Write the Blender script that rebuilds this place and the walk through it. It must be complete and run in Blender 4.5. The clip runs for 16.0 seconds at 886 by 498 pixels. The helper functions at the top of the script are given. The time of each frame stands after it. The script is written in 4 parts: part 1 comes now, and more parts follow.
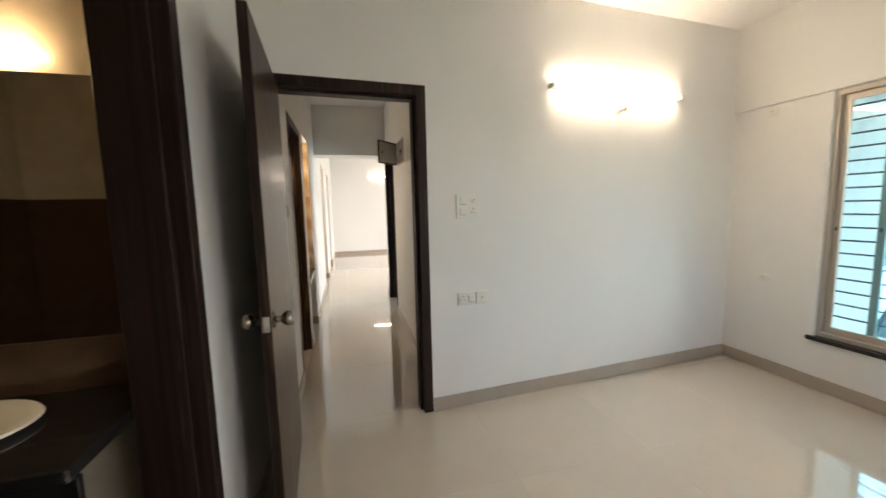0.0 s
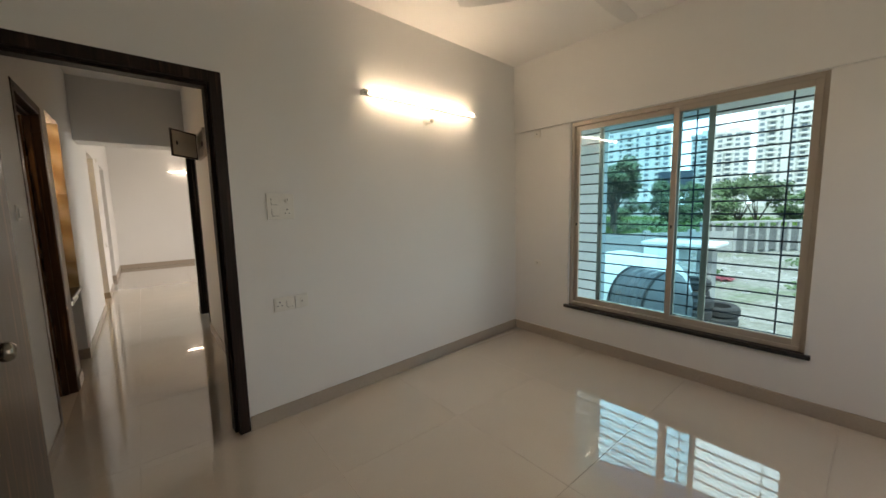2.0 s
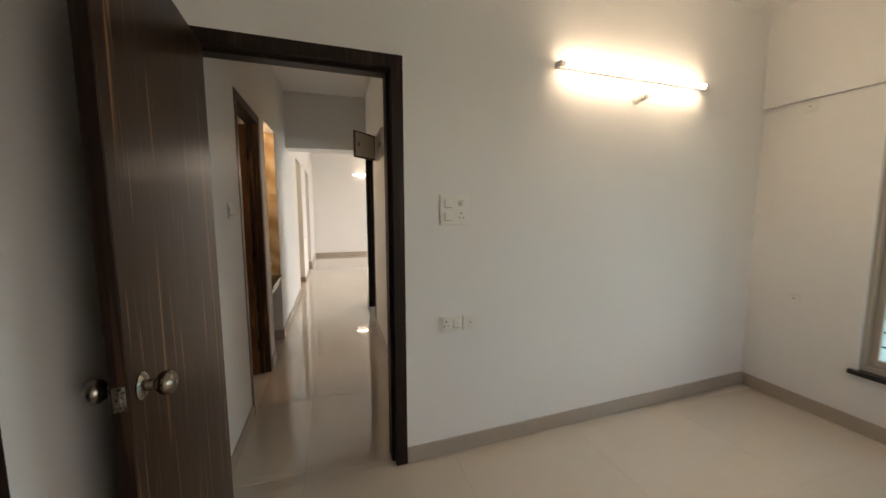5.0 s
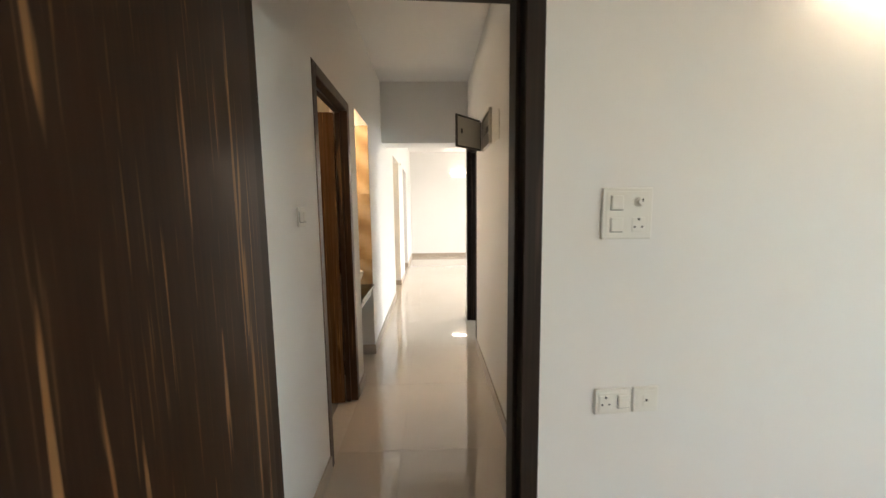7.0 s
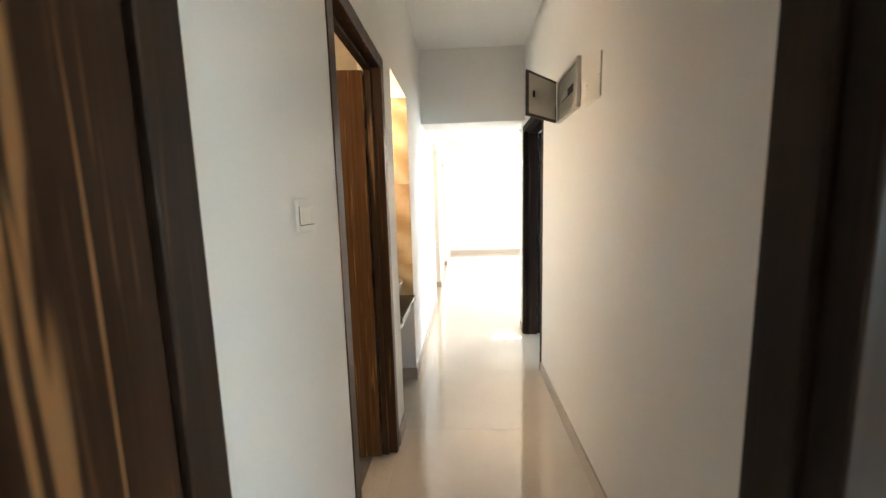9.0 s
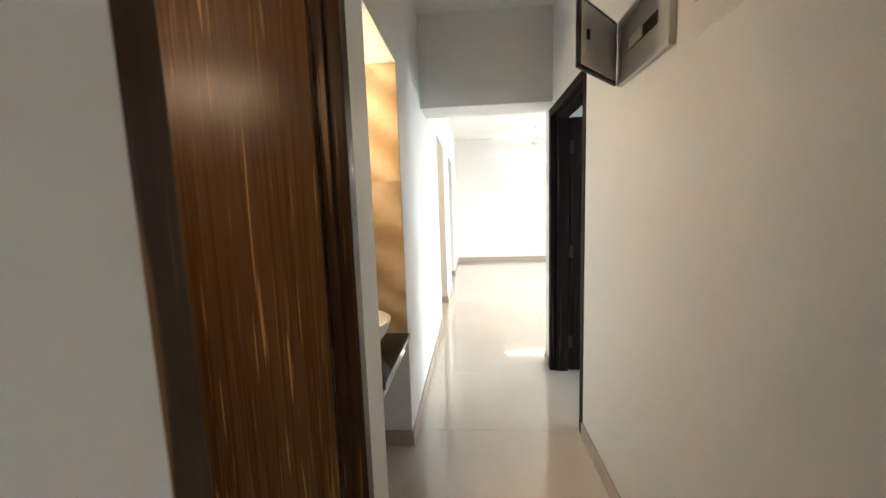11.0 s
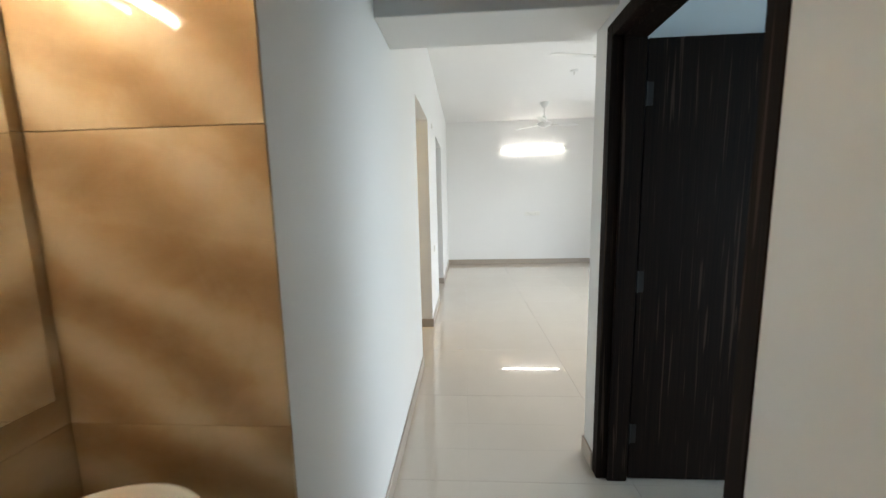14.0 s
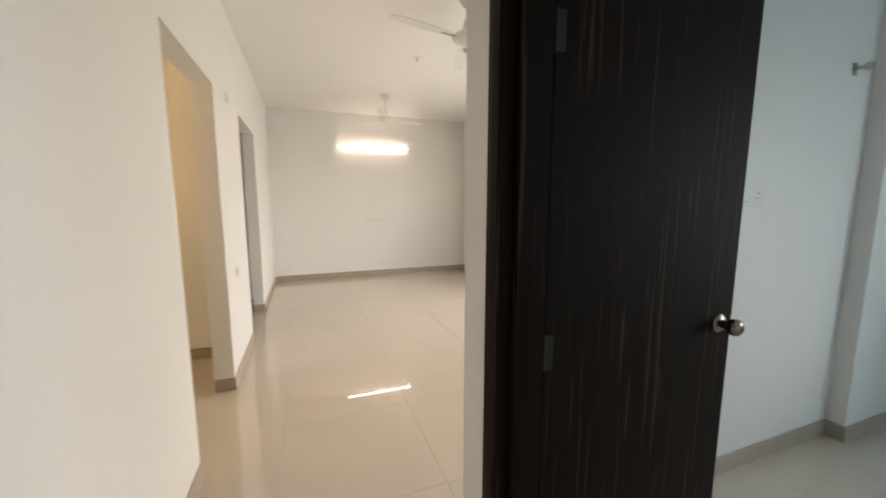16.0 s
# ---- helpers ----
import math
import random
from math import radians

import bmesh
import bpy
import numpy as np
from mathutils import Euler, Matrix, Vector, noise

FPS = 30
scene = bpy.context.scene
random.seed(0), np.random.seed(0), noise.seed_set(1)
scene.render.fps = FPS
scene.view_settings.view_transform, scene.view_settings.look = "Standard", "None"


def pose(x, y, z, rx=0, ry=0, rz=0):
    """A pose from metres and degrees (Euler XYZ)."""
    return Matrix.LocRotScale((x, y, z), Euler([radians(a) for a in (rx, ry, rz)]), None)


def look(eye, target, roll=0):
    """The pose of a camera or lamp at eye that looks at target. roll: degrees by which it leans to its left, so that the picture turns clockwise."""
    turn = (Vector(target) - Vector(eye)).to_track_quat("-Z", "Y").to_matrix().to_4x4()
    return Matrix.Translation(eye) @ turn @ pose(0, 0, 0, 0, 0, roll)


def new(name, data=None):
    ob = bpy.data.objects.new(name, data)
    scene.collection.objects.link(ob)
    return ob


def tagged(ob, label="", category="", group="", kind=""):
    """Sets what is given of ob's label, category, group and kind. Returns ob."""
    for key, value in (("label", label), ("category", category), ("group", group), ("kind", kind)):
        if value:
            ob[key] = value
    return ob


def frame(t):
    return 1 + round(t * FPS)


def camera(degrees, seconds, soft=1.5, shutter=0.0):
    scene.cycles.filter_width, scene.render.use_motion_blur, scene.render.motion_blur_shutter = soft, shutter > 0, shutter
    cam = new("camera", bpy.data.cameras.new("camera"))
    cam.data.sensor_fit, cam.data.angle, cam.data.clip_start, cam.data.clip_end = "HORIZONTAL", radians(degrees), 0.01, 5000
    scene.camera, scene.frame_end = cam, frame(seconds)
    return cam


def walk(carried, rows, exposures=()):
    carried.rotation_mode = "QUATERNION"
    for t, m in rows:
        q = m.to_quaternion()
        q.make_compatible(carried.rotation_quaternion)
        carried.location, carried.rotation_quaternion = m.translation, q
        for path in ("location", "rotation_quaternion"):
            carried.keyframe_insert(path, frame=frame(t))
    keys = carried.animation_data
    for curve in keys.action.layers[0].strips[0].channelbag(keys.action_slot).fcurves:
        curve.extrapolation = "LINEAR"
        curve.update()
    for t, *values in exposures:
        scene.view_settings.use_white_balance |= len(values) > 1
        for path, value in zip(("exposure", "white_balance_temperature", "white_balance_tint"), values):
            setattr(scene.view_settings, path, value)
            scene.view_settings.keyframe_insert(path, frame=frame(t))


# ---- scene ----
cam = camera(101.1, 16.0, shutter=0.4)
PATH = [
    (0, (-0.012, -2.286, 1.37), (0.496, -0.365, 1.147), -1.3),
    (0.5, (0.034, -2.34, 1.362), (0.771, -0.494, 1.141), -0.9),
    (1, (0.053, -2.399, 1.362), (0.962, -0.632, 1.137), -1.2),
    (1.5, (0.074, -2.413, 1.355), (1.182, -0.761, 1.15), -2.0),
    (2, (0.089, -2.409, 1.358), (1.352, -0.876, 1.127), -1.2),
    (2.5, (0.1, -2.418, 1.364), (1.391, -0.905, 1.153), -0.9),
    (3, (0.096, -2.336, 1.358), (1.273, -0.732, 1.152), -0.3),
    (3.5, (0.075, -2.167, 1.379), (1.167, -0.499, 1.222), -0.7),
    (4, (0.052, -2.066, 1.38), (0.996, -0.314, 1.183), -0.9),
    (4.5, (0.063, -1.994, 1.367), (0.816, -0.154, 1.152), -0.6),
    (5, (0.156, -1.835, 1.385), (0.725, 0.069, 1.165), -0.1),
    (5.2, (0.165, -1.773, 1.369), (0.666, 0.153, 1.161), 0.2),
    (7.5, (0.143, -0.947, 1.408), (0.111, 1.039, 1.169), -1.3),
    (8, (0.107, -0.78, 1.399), (0.005, 1.199, 1.13), -1.6),
    (8.5, (0.024, -0.582, 1.404), (-0.059, 1.403, 1.174), -2.1),
    (9, (-0.001, -0.427, 1.395), (-0.118, 1.553, 1.141), -1.5),
    (9.2, (0.018, -0.345, 1.401), (-0.143, 1.633, 1.159), -1.8),
    (11.5, (-0.027, 0.557, 1.397), (-0.192, 2.537, 1.164), -2.0),
    (12, (-0.013, 0.815, 1.41), (-0.238, 2.786, 1.157), -0.8),
    (12.5, (-0.101, 1.025, 1.401), (-0.257, 3.005, 1.169), -0.8),
    (13, (-0.134, 1.199, 1.401), (-0.212, 3.179, 1.129), -1.9),
    (13.5, (-0.078, 1.433, 1.399), (-0.154, 3.42, 1.178), -1.3),
    (14, (-0.031, 1.621, 1.392), (-0.153, 3.599, 1.124), -1.3),
    (14.5, (-0.042, 1.847, 1.393), (-0.003, 3.834, 1.17), -1.1),
    (15, (-0.027, 2.096, 1.404), (0.269, 4.058, 1.153), -1.0),
    (15.5, (0.066, 2.339, 1.396), (0.489, 4.281, 1.17), -0.2),
    (16, (0.164, 2.511, 1.409), (0.856, 4.369, 1.149), 0.0),
]
walk(cam, [(t, look(eye, target, roll)) for t, eye, target, roll in PATH],
     exposures=[(0, 1.85, 7050, 14), (1, 1.35, 7300, 15), (2.5, 0.75, 7900, 18), (3.5, 0.9, 7800, 18), (5, 1.3, 7600, 17), (7.5, 2.2, 7250, 14), (8.5, 2.4, 7100, 13), (9, 2.8, 6800, 11),
                (11.5, 2.1, 6300, 7), (12, 2.0, 5800, 5), (12.5, 1.9, 5650, 5), (13.5, 1.52, 5900, 6), (14.5, 1.25, 6300, 8), (15, 1.2, 6650, 10), (16, 1.1, 7550, 15)])

# ---- light ----
world = bpy.data.worlds.new("sky")
scene.world = world
world.use_nodes = True
wn = world.node_tree
sky = wn.nodes.new("ShaderNodeTexSky")
sky.sky_type, sky.sun_disc = "NISHITA", False
sky.sun_elevation, sky.sun_rotation = radians(60), radians(248)
wn.links.new(sky.outputs[0], wn.nodes["Background"].inputs[0])
wn.nodes["Background"].inputs[1].default_value = 0.15
sun = new("sun", bpy.data.lights.new("sun", "SUN"))
sun.data.energy, sun.data.angle, sun.data.color = 4.4, radians(10), (1, 0.96, 0.9)
sun.matrix_world = look((0, 0, 20), (10, 4, 0))


def offscreen_light(name, place, target, w, h, power, colour):
    """Area lamp in an opening of a wall that is never looked at: daylight, or added fill."""
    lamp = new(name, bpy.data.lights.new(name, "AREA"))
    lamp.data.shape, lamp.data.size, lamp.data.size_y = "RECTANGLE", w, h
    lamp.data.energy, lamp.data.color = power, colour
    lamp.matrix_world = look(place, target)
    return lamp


offscreen_light("hall_daylight", (3.25, 6.2, 1.25), (0, 6.2, 1.0), 2.7, 2.0, 22, (0.93, 0.97, 1.0))
# added fill behind the viewpoint; no window is known there
offscreen_light("bedroom_fill", (2.2, -3.83, 1.5), (1.0, 0, 1.1), 1.7, 1.15, 1.8, (1.0, 0.94, 0.86))
offscreen_light("room_daylight", (3.86, 1.7, 1.4), (0, 1.9, 1.0), 1.5, 1.4, 8.0, (0.36, 0.70, 1.0))

TUBE = 22.0        # emission of the fluorescent tubes


# ---- materials ----
def material(name, rough=0.5, metal=0.0, coat=0.0):
    m = bpy.data.materials.new(name)
    m.use_nodes = True
    b = m.node_tree.nodes["Principled BSDF"]
    b.inputs["Roughness"].default_value = rough
    b.inputs["Metallic"].default_value = metal
    b.inputs["Coat Weight"].default_value = coat
    return m, m.node_tree, b


def where(nt, scale=(1, 1, 1)):
    geo = nt.nodes.new("ShaderNodeNewGeometry")
    mp = nt.nodes.new("ShaderNodeMapping")
    mp.inputs["Scale"].default_value = scale
    nt.links.new(geo.outputs["Position"], mp.inputs["Vector"])
    return mp.outputs[0]


def noise_of(nt, vec, scale, detail=4.0, rough=0.55, distortion=0.0):
    n = nt.nodes.new("ShaderNodeTexNoise")
    n.inputs["Scale"].default_value, n.inputs["Detail"].default_value = scale, detail
    n.inputs["Roughness"].default_value, n.inputs["Distortion"].default_value = rough, distortion
    nt.links.new(vec, n.inputs["Vector"])
    return n.outputs["Fac"]


def ramp(nt, fac, stops):
    r = nt.nodes.new("ShaderNodeValToRGB")
    e = r.color_ramp.elements
    while len(e) < len(stops):
        e.new(0.5)
    for el, (p, c) in zip(e, stops):
        el.position, el.color = p, (*c, 1)
    nt.links.new(fac, r.inputs[0])
    return r.outputs[0]


def mixed(nt, fac, a, b, mode="MIX"):
    n = nt.nodes.new("ShaderNodeMix")
    n.data_type, n.blend_type = "RGBA", mode
    for val, sock in ((fac, n.inputs[0]), (a, n.inputs[6]), (b, n.inputs[7])):
        if isinstance(val, bpy.types.NodeSocket):
            nt.links.new(val, sock)
        elif isinstance(val, tuple):
            sock.default_value = (*val, 1)
        else:
            sock.default_value = val
    return n.outputs[2]


def bump(nt, b, height, strength, distance=0.002):
    n = nt.nodes.new("ShaderNodeBump")
    n.inputs["Strength"].default_value, n.inputs["Distance"].default_value = strength, distance
    nt.links.new(height, n.inputs["Height"])
    nt.links.new(n.outputs[0], b.inputs["Normal"])


def rough_from(nt, b, fac, lo, hi):
    n = nt.nodes.new("ShaderNodeMapRange")
    n.inputs["To Min"].default_value, n.inputs["To Max"].default_value = lo, hi
    nt.links.new(fac, n.inputs["Value"])
    nt.links.new(n.outputs[0], b.inputs["Roughness"])


def plain(name, c, rough=0.5, metal=0.0, grain=60.0, vary=0.12, relief=0.1, coat=0.0):
    m, nt, b = material(name, rough, metal, coat)
    p = where(nt)
    f = noise_of(nt, p, grain, 5)
    g = noise_of(nt, p, grain * 0.06, 3)
    lo, hi = tuple(v * (1 - vary) for v in c), tuple(min(1, v * (1 + vary)) for v in c)
    col = mixed(nt, g, ramp(nt, f, [(0.3, lo), (0.7, hi)]), c)
    nt.links.new(col, b.inputs["Base Color"])
    rough_from(nt, b, f, max(0.02, rough - 0.06), min(1, rough + 0.06))
    if relief:
        bump(nt, b, f, relief, 0.001)
    return m


def emitter(name, c, strength):
    m = bpy.data.materials.new(name)
    m.use_nodes = True
    b = m.node_tree.nodes["Principled BSDF"]
    b.inputs["Emission Color"].default_value, b.inputs["Emission Strength"].default_value = (*c, 1), strength
    b.inputs["Base Color"].default_value = (0.8, 0.8, 0.8, 1)
    return m


def paint(name, c):
    """Roller-applied wall paint: fine orange peel, broad unevenness, faint scuffs."""
    m, nt, b = material(name, 0.55)
    p = where(nt)
    peel = noise_of(nt, p, 260, 3)
    broad = noise_of(nt, p, 1.7, 5, 0.6)
    scuff = noise_of(nt, where(nt, (9, 9, 2)), 2.0, 6, 0.65, 0.6)
    base = mixed(nt, broad, tuple(v * 0.965 for v in c), tuple(min(1, v * 1.02) for v in c))
    marks = ramp(nt, scuff, [(0.68, (1, 1, 1)), (0.8, (0.95, 0.94, 0.92))])
    nt.links.new(mixed(nt, 1.0, base, marks, "MULTIPLY"), b.inputs["Base Color"])
    rough_from(nt, b, broad, 0.48, 0.6)
    bump(nt, b, peel, 0.12, 0.0008)
    return m


def vitrified(name, c):
    """Polished vitrified floor tile."""
    m, nt, b = material(name, 0.08)
    p = where(nt)
    cloud = noise_of(nt, p, 2.6, 6, 0.6, 0.4)
    speck = noise_of(nt, p, 180, 2)
    smear = noise_of(nt, where(nt, (3, 1.2, 1)), 2.2, 5, 0.6, 0.8)
    info = nt.nodes.new("ShaderNodeObjectInfo")
    base = mixed(nt, cloud, tuple(v * 0.93 for v in c), tuple(v * 1.04 for v in c))
    dots = ramp(nt, speck, [(0.3, (0.95, 0.94, 0.92)), (0.5, (1, 1, 1))])
    base = mixed(nt, 1.0, base, dots, "MULTIPLY")
    tone = ramp(nt, info.outputs["Random"], [(0, (0.965, 0.965, 0.965)), (1, (1, 1, 1))])
    nt.links.new(mixed(nt, 1.0, base, tone, "MULTIPLY"), b.inputs["Base Color"])
    rough_from(nt, b, smear, 0.004, 0.02)
    b.inputs["IOR"].default_value = 1.58
    b.inputs["Coat Weight"].default_value, b.inputs["Coat Roughness"].default_value = 0.7, 0.004
    bump(nt, b, noise_of(nt, p, 3.5, 2), 0.008, 0.002)
    return m


def laminate(name, dark, mid, streak, rough, dens=34, spec=0.2):
    """Dark zebrano-like laminate with lighter upright streaks."""
    m, nt, b = material(name, rough)
    b.inputs["Specular IOR Level"].default_value = spec
    fine = noise_of(nt, where(nt, (dens * 1.9, dens * 1.9, 1.1)), 1.0, 4, 0.6)
    wide = noise_of(nt, where(nt, (24, 24, 0.35)), 1.0, 3, 0.5, 0.25)
    line = noise_of(nt, where(nt, (dens, dens, 1.5)), 1.0, 1.5, 0.5, 0.45)
    hair = noise_of(nt, where(nt, (dens * 2.6, dens * 2.6, 3.2)), 1.0, 1, 0.5, 0.3)
    base = ramp(nt, fine, [(0.35, dark), (0.7, mid)])
    base = mixed(nt, ramp(nt, wide, [(0.45, (0, 0, 0)), (0.75, (0.6, 0.6, 0.6))]), base, mid)
    base = mixed(nt, ramp(nt, hair, [(0.64, (0, 0, 0)), (0.72, (0.35, 0.35, 0.35))]), base, streak)
    mask = ramp(nt, line, [(0.63, (0, 0, 0)), (0.675, (1, 1, 1))])
    nt.links.new(mixed(nt, mask, base, streak), b.inputs["Base Color"])
    rough_from(nt, b, fine, rough - 0.06, rough + 0.1)
    bump(nt, b, fine, 0.18, 0.0006)
    return m


def sandstone(name):
    """Honey-coloured stone-look tile with drifting bands and dark veins."""
    m, nt, b = material(name, 0.22)
    p = where(nt, (1, 1, 1.5))
    info = nt.nodes.new("ShaderNodeObjectInfo")
    off = nt.nodes.new("ShaderNodeVectorMath")
    off.operation = "ADD"
    comb = nt.nodes.new("ShaderNodeCombineXYZ")
    mul = nt.nodes.new("ShaderNodeMath")
    mul.operation = "MULTIPLY"
    mul.inputs[1].default_value = 3.0
    nt.links.new(info.outputs["Random"], mul.inputs[0])
    nt.links.new(mul.outputs[0], comb.inputs[2])
    nt.links.new(p, off.inputs[0])
    nt.links.new(comb.outputs[0], off.inputs[1])
    p = off.outputs[0]
    bands = nt.nodes.new("ShaderNodeTexWave")
    bands.bands_direction = "DIAGONAL"
    bands.inputs["Scale"].default_value, bands.inputs["Distortion"].default_value = 1.6, 5.5
    bands.inputs["Detail"].default_value, bands.inputs["Detail Scale"].default_value = 4.0, 0.9
    nt.links.new(p, bands.inputs["Vector"])
    cloud = noise_of(nt, p, 3.5, 8, 0.66, 0.5)
    vein = noise_of(nt, p, 1.3, 6, 0.6, 0.5)
    base = ramp(nt, bands.outputs["Fac"], [(0.0, (0.37, 0.23, 0.11)), (0.5, (0.54, 0.38, 0.21)), (1.0, (0.78, 0.63, 0.42))])
    base = mixed(nt, 0.40, base, ramp(nt, cloud, [(0.3, (0.38, 0.24, 0.11)), (0.7, (0.64, 0.49, 0.30))]))
    lines = ramp(nt, vein, [(0.42, (1, 1, 1)), (0.5, (0.96, 0.93, 0.89)), (0.53, (1, 1, 1))])
    nt.links.new(mixed(nt, 1.0, base, lines, "MULTIPLY"), b.inputs["Base Color"])
    rough_from(nt, b, cloud, 0.05, 0.12)
    bump(nt, b, cloud, 0.10, 0.001)
    return m


def glass(name, c):
    m, nt, b = material(name, 0.0)
    b.inputs["Base Color"].default_value = (*c, 1)
    b.inputs["Transmission Weight"].default_value = 1.0
    b.inputs["IOR"].default_value = 1.45
    return m


def foliage(name, lo, hi):
    m, nt, b = material(name, 0.7)
    f = noise_of(nt, where(nt), 1.4, 5)
    geo = nt.nodes.new("ShaderNodeNewGeometry")
    col = mixed(nt, geo.outputs["Random Per Island"], ramp(nt, f, [(0.3, lo), (0.7, hi)]), hi)
    nt.links.new(col, b.inputs["Base Color"])
    return m


WALL = paint("cream_wall_paint", (0.80, 0.785, 0.755))
CEIL = paint("white_ceiling_paint", (0.83, 0.815, 0.79))
TILE = vitrified("cream_vitrified_tile", (0.62, 0.54, 0.445))
GROUT = plain("tile_grout", (0.55, 0.49, 0.415), 0.8)
SKIRT = plain("beige_skirting_tile", (0.40, 0.335, 0.27), 0.3, grain=90)
WENGE = laminate("wenge_laminate", (0.0125, 0.0054, 0.0028), (0.028, 0.0124, 0.0062), (0.20, 0.105, 0.046), 0.30, 50)
EBONY = laminate("ebony_laminate", (0.010, 0.0060, 0.0042), (0.018, 0.0105, 0.0075), (0.055, 0.035, 0.025), 0.58, 85, 0.07)
ZEBRA = laminate("warm_zebrano_laminate", (0.080, 0.035, 0.012), (0.112, 0.051, 0.018), (0.42, 0.225, 0.088), 0.26, 46)
ZFRAME = laminate("dark_zebrano_frame", (0.028, 0.012, 0.0055), (0.050, 0.023, 0.010), (0.17, 0.085, 0.035), 0.3, 46)
FRAME = laminate("dark_frame_wood", (0.012, 0.007, 0.005), (0.028, 0.016, 0.011), (0.05, 0.028, 0.018), 0.42)
STONE = sandstone("honey_stone_tile")
GRANITE = plain("black_granite", (0.014, 0.013, 0.013), 0.10, grain=300, vary=0.7, relief=0)
CERAMIC = plain("white_ceramic", (0.80, 0.77, 0.70), 0.06, grain=20, vary=0.02, relief=0)
STEEL = plain("brushed_steel", (0.50, 0.47, 0.43), 0.28, 1.0, grain=150, relief=0.05)
HINGE = plain("dark_hinge_steel", (0.03, 0.027, 0.024), 0.5, 0.6)
BRASS = plain("antique_steel", (0.27, 0.24, 0.20), 0.25, 1.0, grain=150, relief=0.05)
PLASTIC = plain("ivory_plastic", (0.78, 0.76, 0.70), 0.3, grain=40, vary=0.03, relief=0)
SLOT = plain("dark_slot", (0.03, 0.03, 0.03), 0.6, relief=0)
GAP_SHADE = plain("shaded_gap", (0.13, 0.125, 0.115), 0.6, relief=0)
ALU = plain("beige_aluminium", (0.47, 0.41, 0.34), 0.38, 0.25, grain=120, vary=0.05)
BAR = plain("dark_painted_iron", (0.03, 0.045, 0.06), 0.5)
PANE = glass("blue_tinted_glass", (0.52, 0.86, 1.0))
MIRROR, _nt, _b = material("mirror_silver", 0.02, 1.0)
_b.inputs["Base Color"].default_value = (0.86, 0.87, 0.86, 1)
LIT = emitter("lit_fluorescent_tube", (1.0, 0.85, 0.66), TUBE)
LITH = emitter("lit_hall_tube", (1.0, 0.90, 0.78), 10.0)
LITW = emitter("lit_warm_lamp", (1.0, 0.86, 0.66), 46.0)
FANM = plain("white_fan_enamel", (0.72, 0.71, 0.68), 0.3, grain=40, vary=0.04, relief=0)
PANELM = plain("grey_powder_coated_steel", (0.60, 0.57, 0.52), 0.42, 0.1, grain=160)
PANELD = plain("dark_panel_edge", (0.05, 0.042, 0.036), 0.45, 0.2)
BTILE = plain("beige_bath_tile", (0.50, 0.43, 0.33), 0.22, grain=8, vary=0.15)
BROWN = plain("brown_bath_tile", (0.085, 0.045, 0.024), 0.2, grain=10, vary=0.35)
GREYT = plain("grey_bath_floor", (0.20, 0.18, 0.16), 0.4, grain=12, vary=0.2)
WHITEEXT = plain("white_exterior_plaster", (0.74, 0.74, 0.72), 0.8, grain=14, vary=0.08)
CONC = plain("weathered_concrete", (0.38, 0.37, 0.35), 0.9, grain=5, vary=0.3, relief=0.3)


# ---- shape helpers ----
def box(bm, a, b, bev=0.0, segs=1):
    """An upright box between two corners, its edges rounded by bev."""
    vs = [bm.verts.new((x, y, z)) for z in (a[2], b[2]) for y in (a[1], b[1]) for x in (a[0], b[0])]
    quads = ((0, 2, 3, 1), (4, 5, 7, 6), (0, 1, 5, 4), (1, 3, 7, 5), (3, 2, 6, 7), (2, 0, 4, 6))
    fs = [bm.faces.new([vs[i] for i in q]) for q in quads]
    if bev:
        es = list({e for f in fs for e in f.edges})
        bmesh.ops.bevel(bm, geom=es, offset=bev, segments=segs, affect="EDGES", profile=0.5)
    return bm


def lathe(bm, prof, n=24, m=None):
    """Turns a profile of (radius, height) round the z axis."""
    m = m or Matrix()
    rings = []
    for r, z in prof:
        if r < 1e-6:
            rings.append([bm.verts.new(m @ Vector((0, 0, z)))])
        else:
            rings.append([bm.verts.new(m @ Vector((r * math.cos(2 * math.pi * i / n), r * math.sin(2 * math.pi * i / n), z))) for i in range(n)])
    for a, b in zip(rings, rings[1:]):
        for i in range(n):
            j = (i + 1) % n
            q = [a[i % len(a)], a[j % len(a)], b[j % len(b)], b[i % len(b)]]
            u = list(dict.fromkeys(q))
            if len(u) > 2:
                bm.faces.new(u)
    return bm


def rod(bm, a, b, r, n=12):
    a, b = Vector(a), Vector(b)
    m = Matrix.Translation(a) @ (b - a).to_track_quat("Z", "Y").to_matrix().to_4x4()
    h = (b - a).length
    return lathe(bm, [(0, 0), (r * 0.9, 0), (r, r * 0.1), (r, h - r * 0.1), (r * 0.9, h), (0, h)], n, m)


def mesh_of(name, bm, mat, smooth=False):
    bmesh.ops.recalc_face_normals(bm, faces=bm.faces)
    me = bpy.data.meshes.new(name)
    if smooth:
        for f in bm.faces:
            f.smooth = True
    bm.to_mesh(me)
    bm.free()
    me.materials.append(mat)
    if smooth:
        me.set_sharp_from_angle(angle=radians(40))
    return me


def part(name, bm, mat, parent, label="", smooth=False):
    ob = new(name, mesh_of(name, bm, mat, smooth))
    ob.parent = parent
    if label:
        tagged(ob, label)
    return ob


def thing(name, m, label, category, group="", kind=""):
    ob = new(name)
    ob.matrix_world = m
    return tagged(ob, label, category, group, kind)


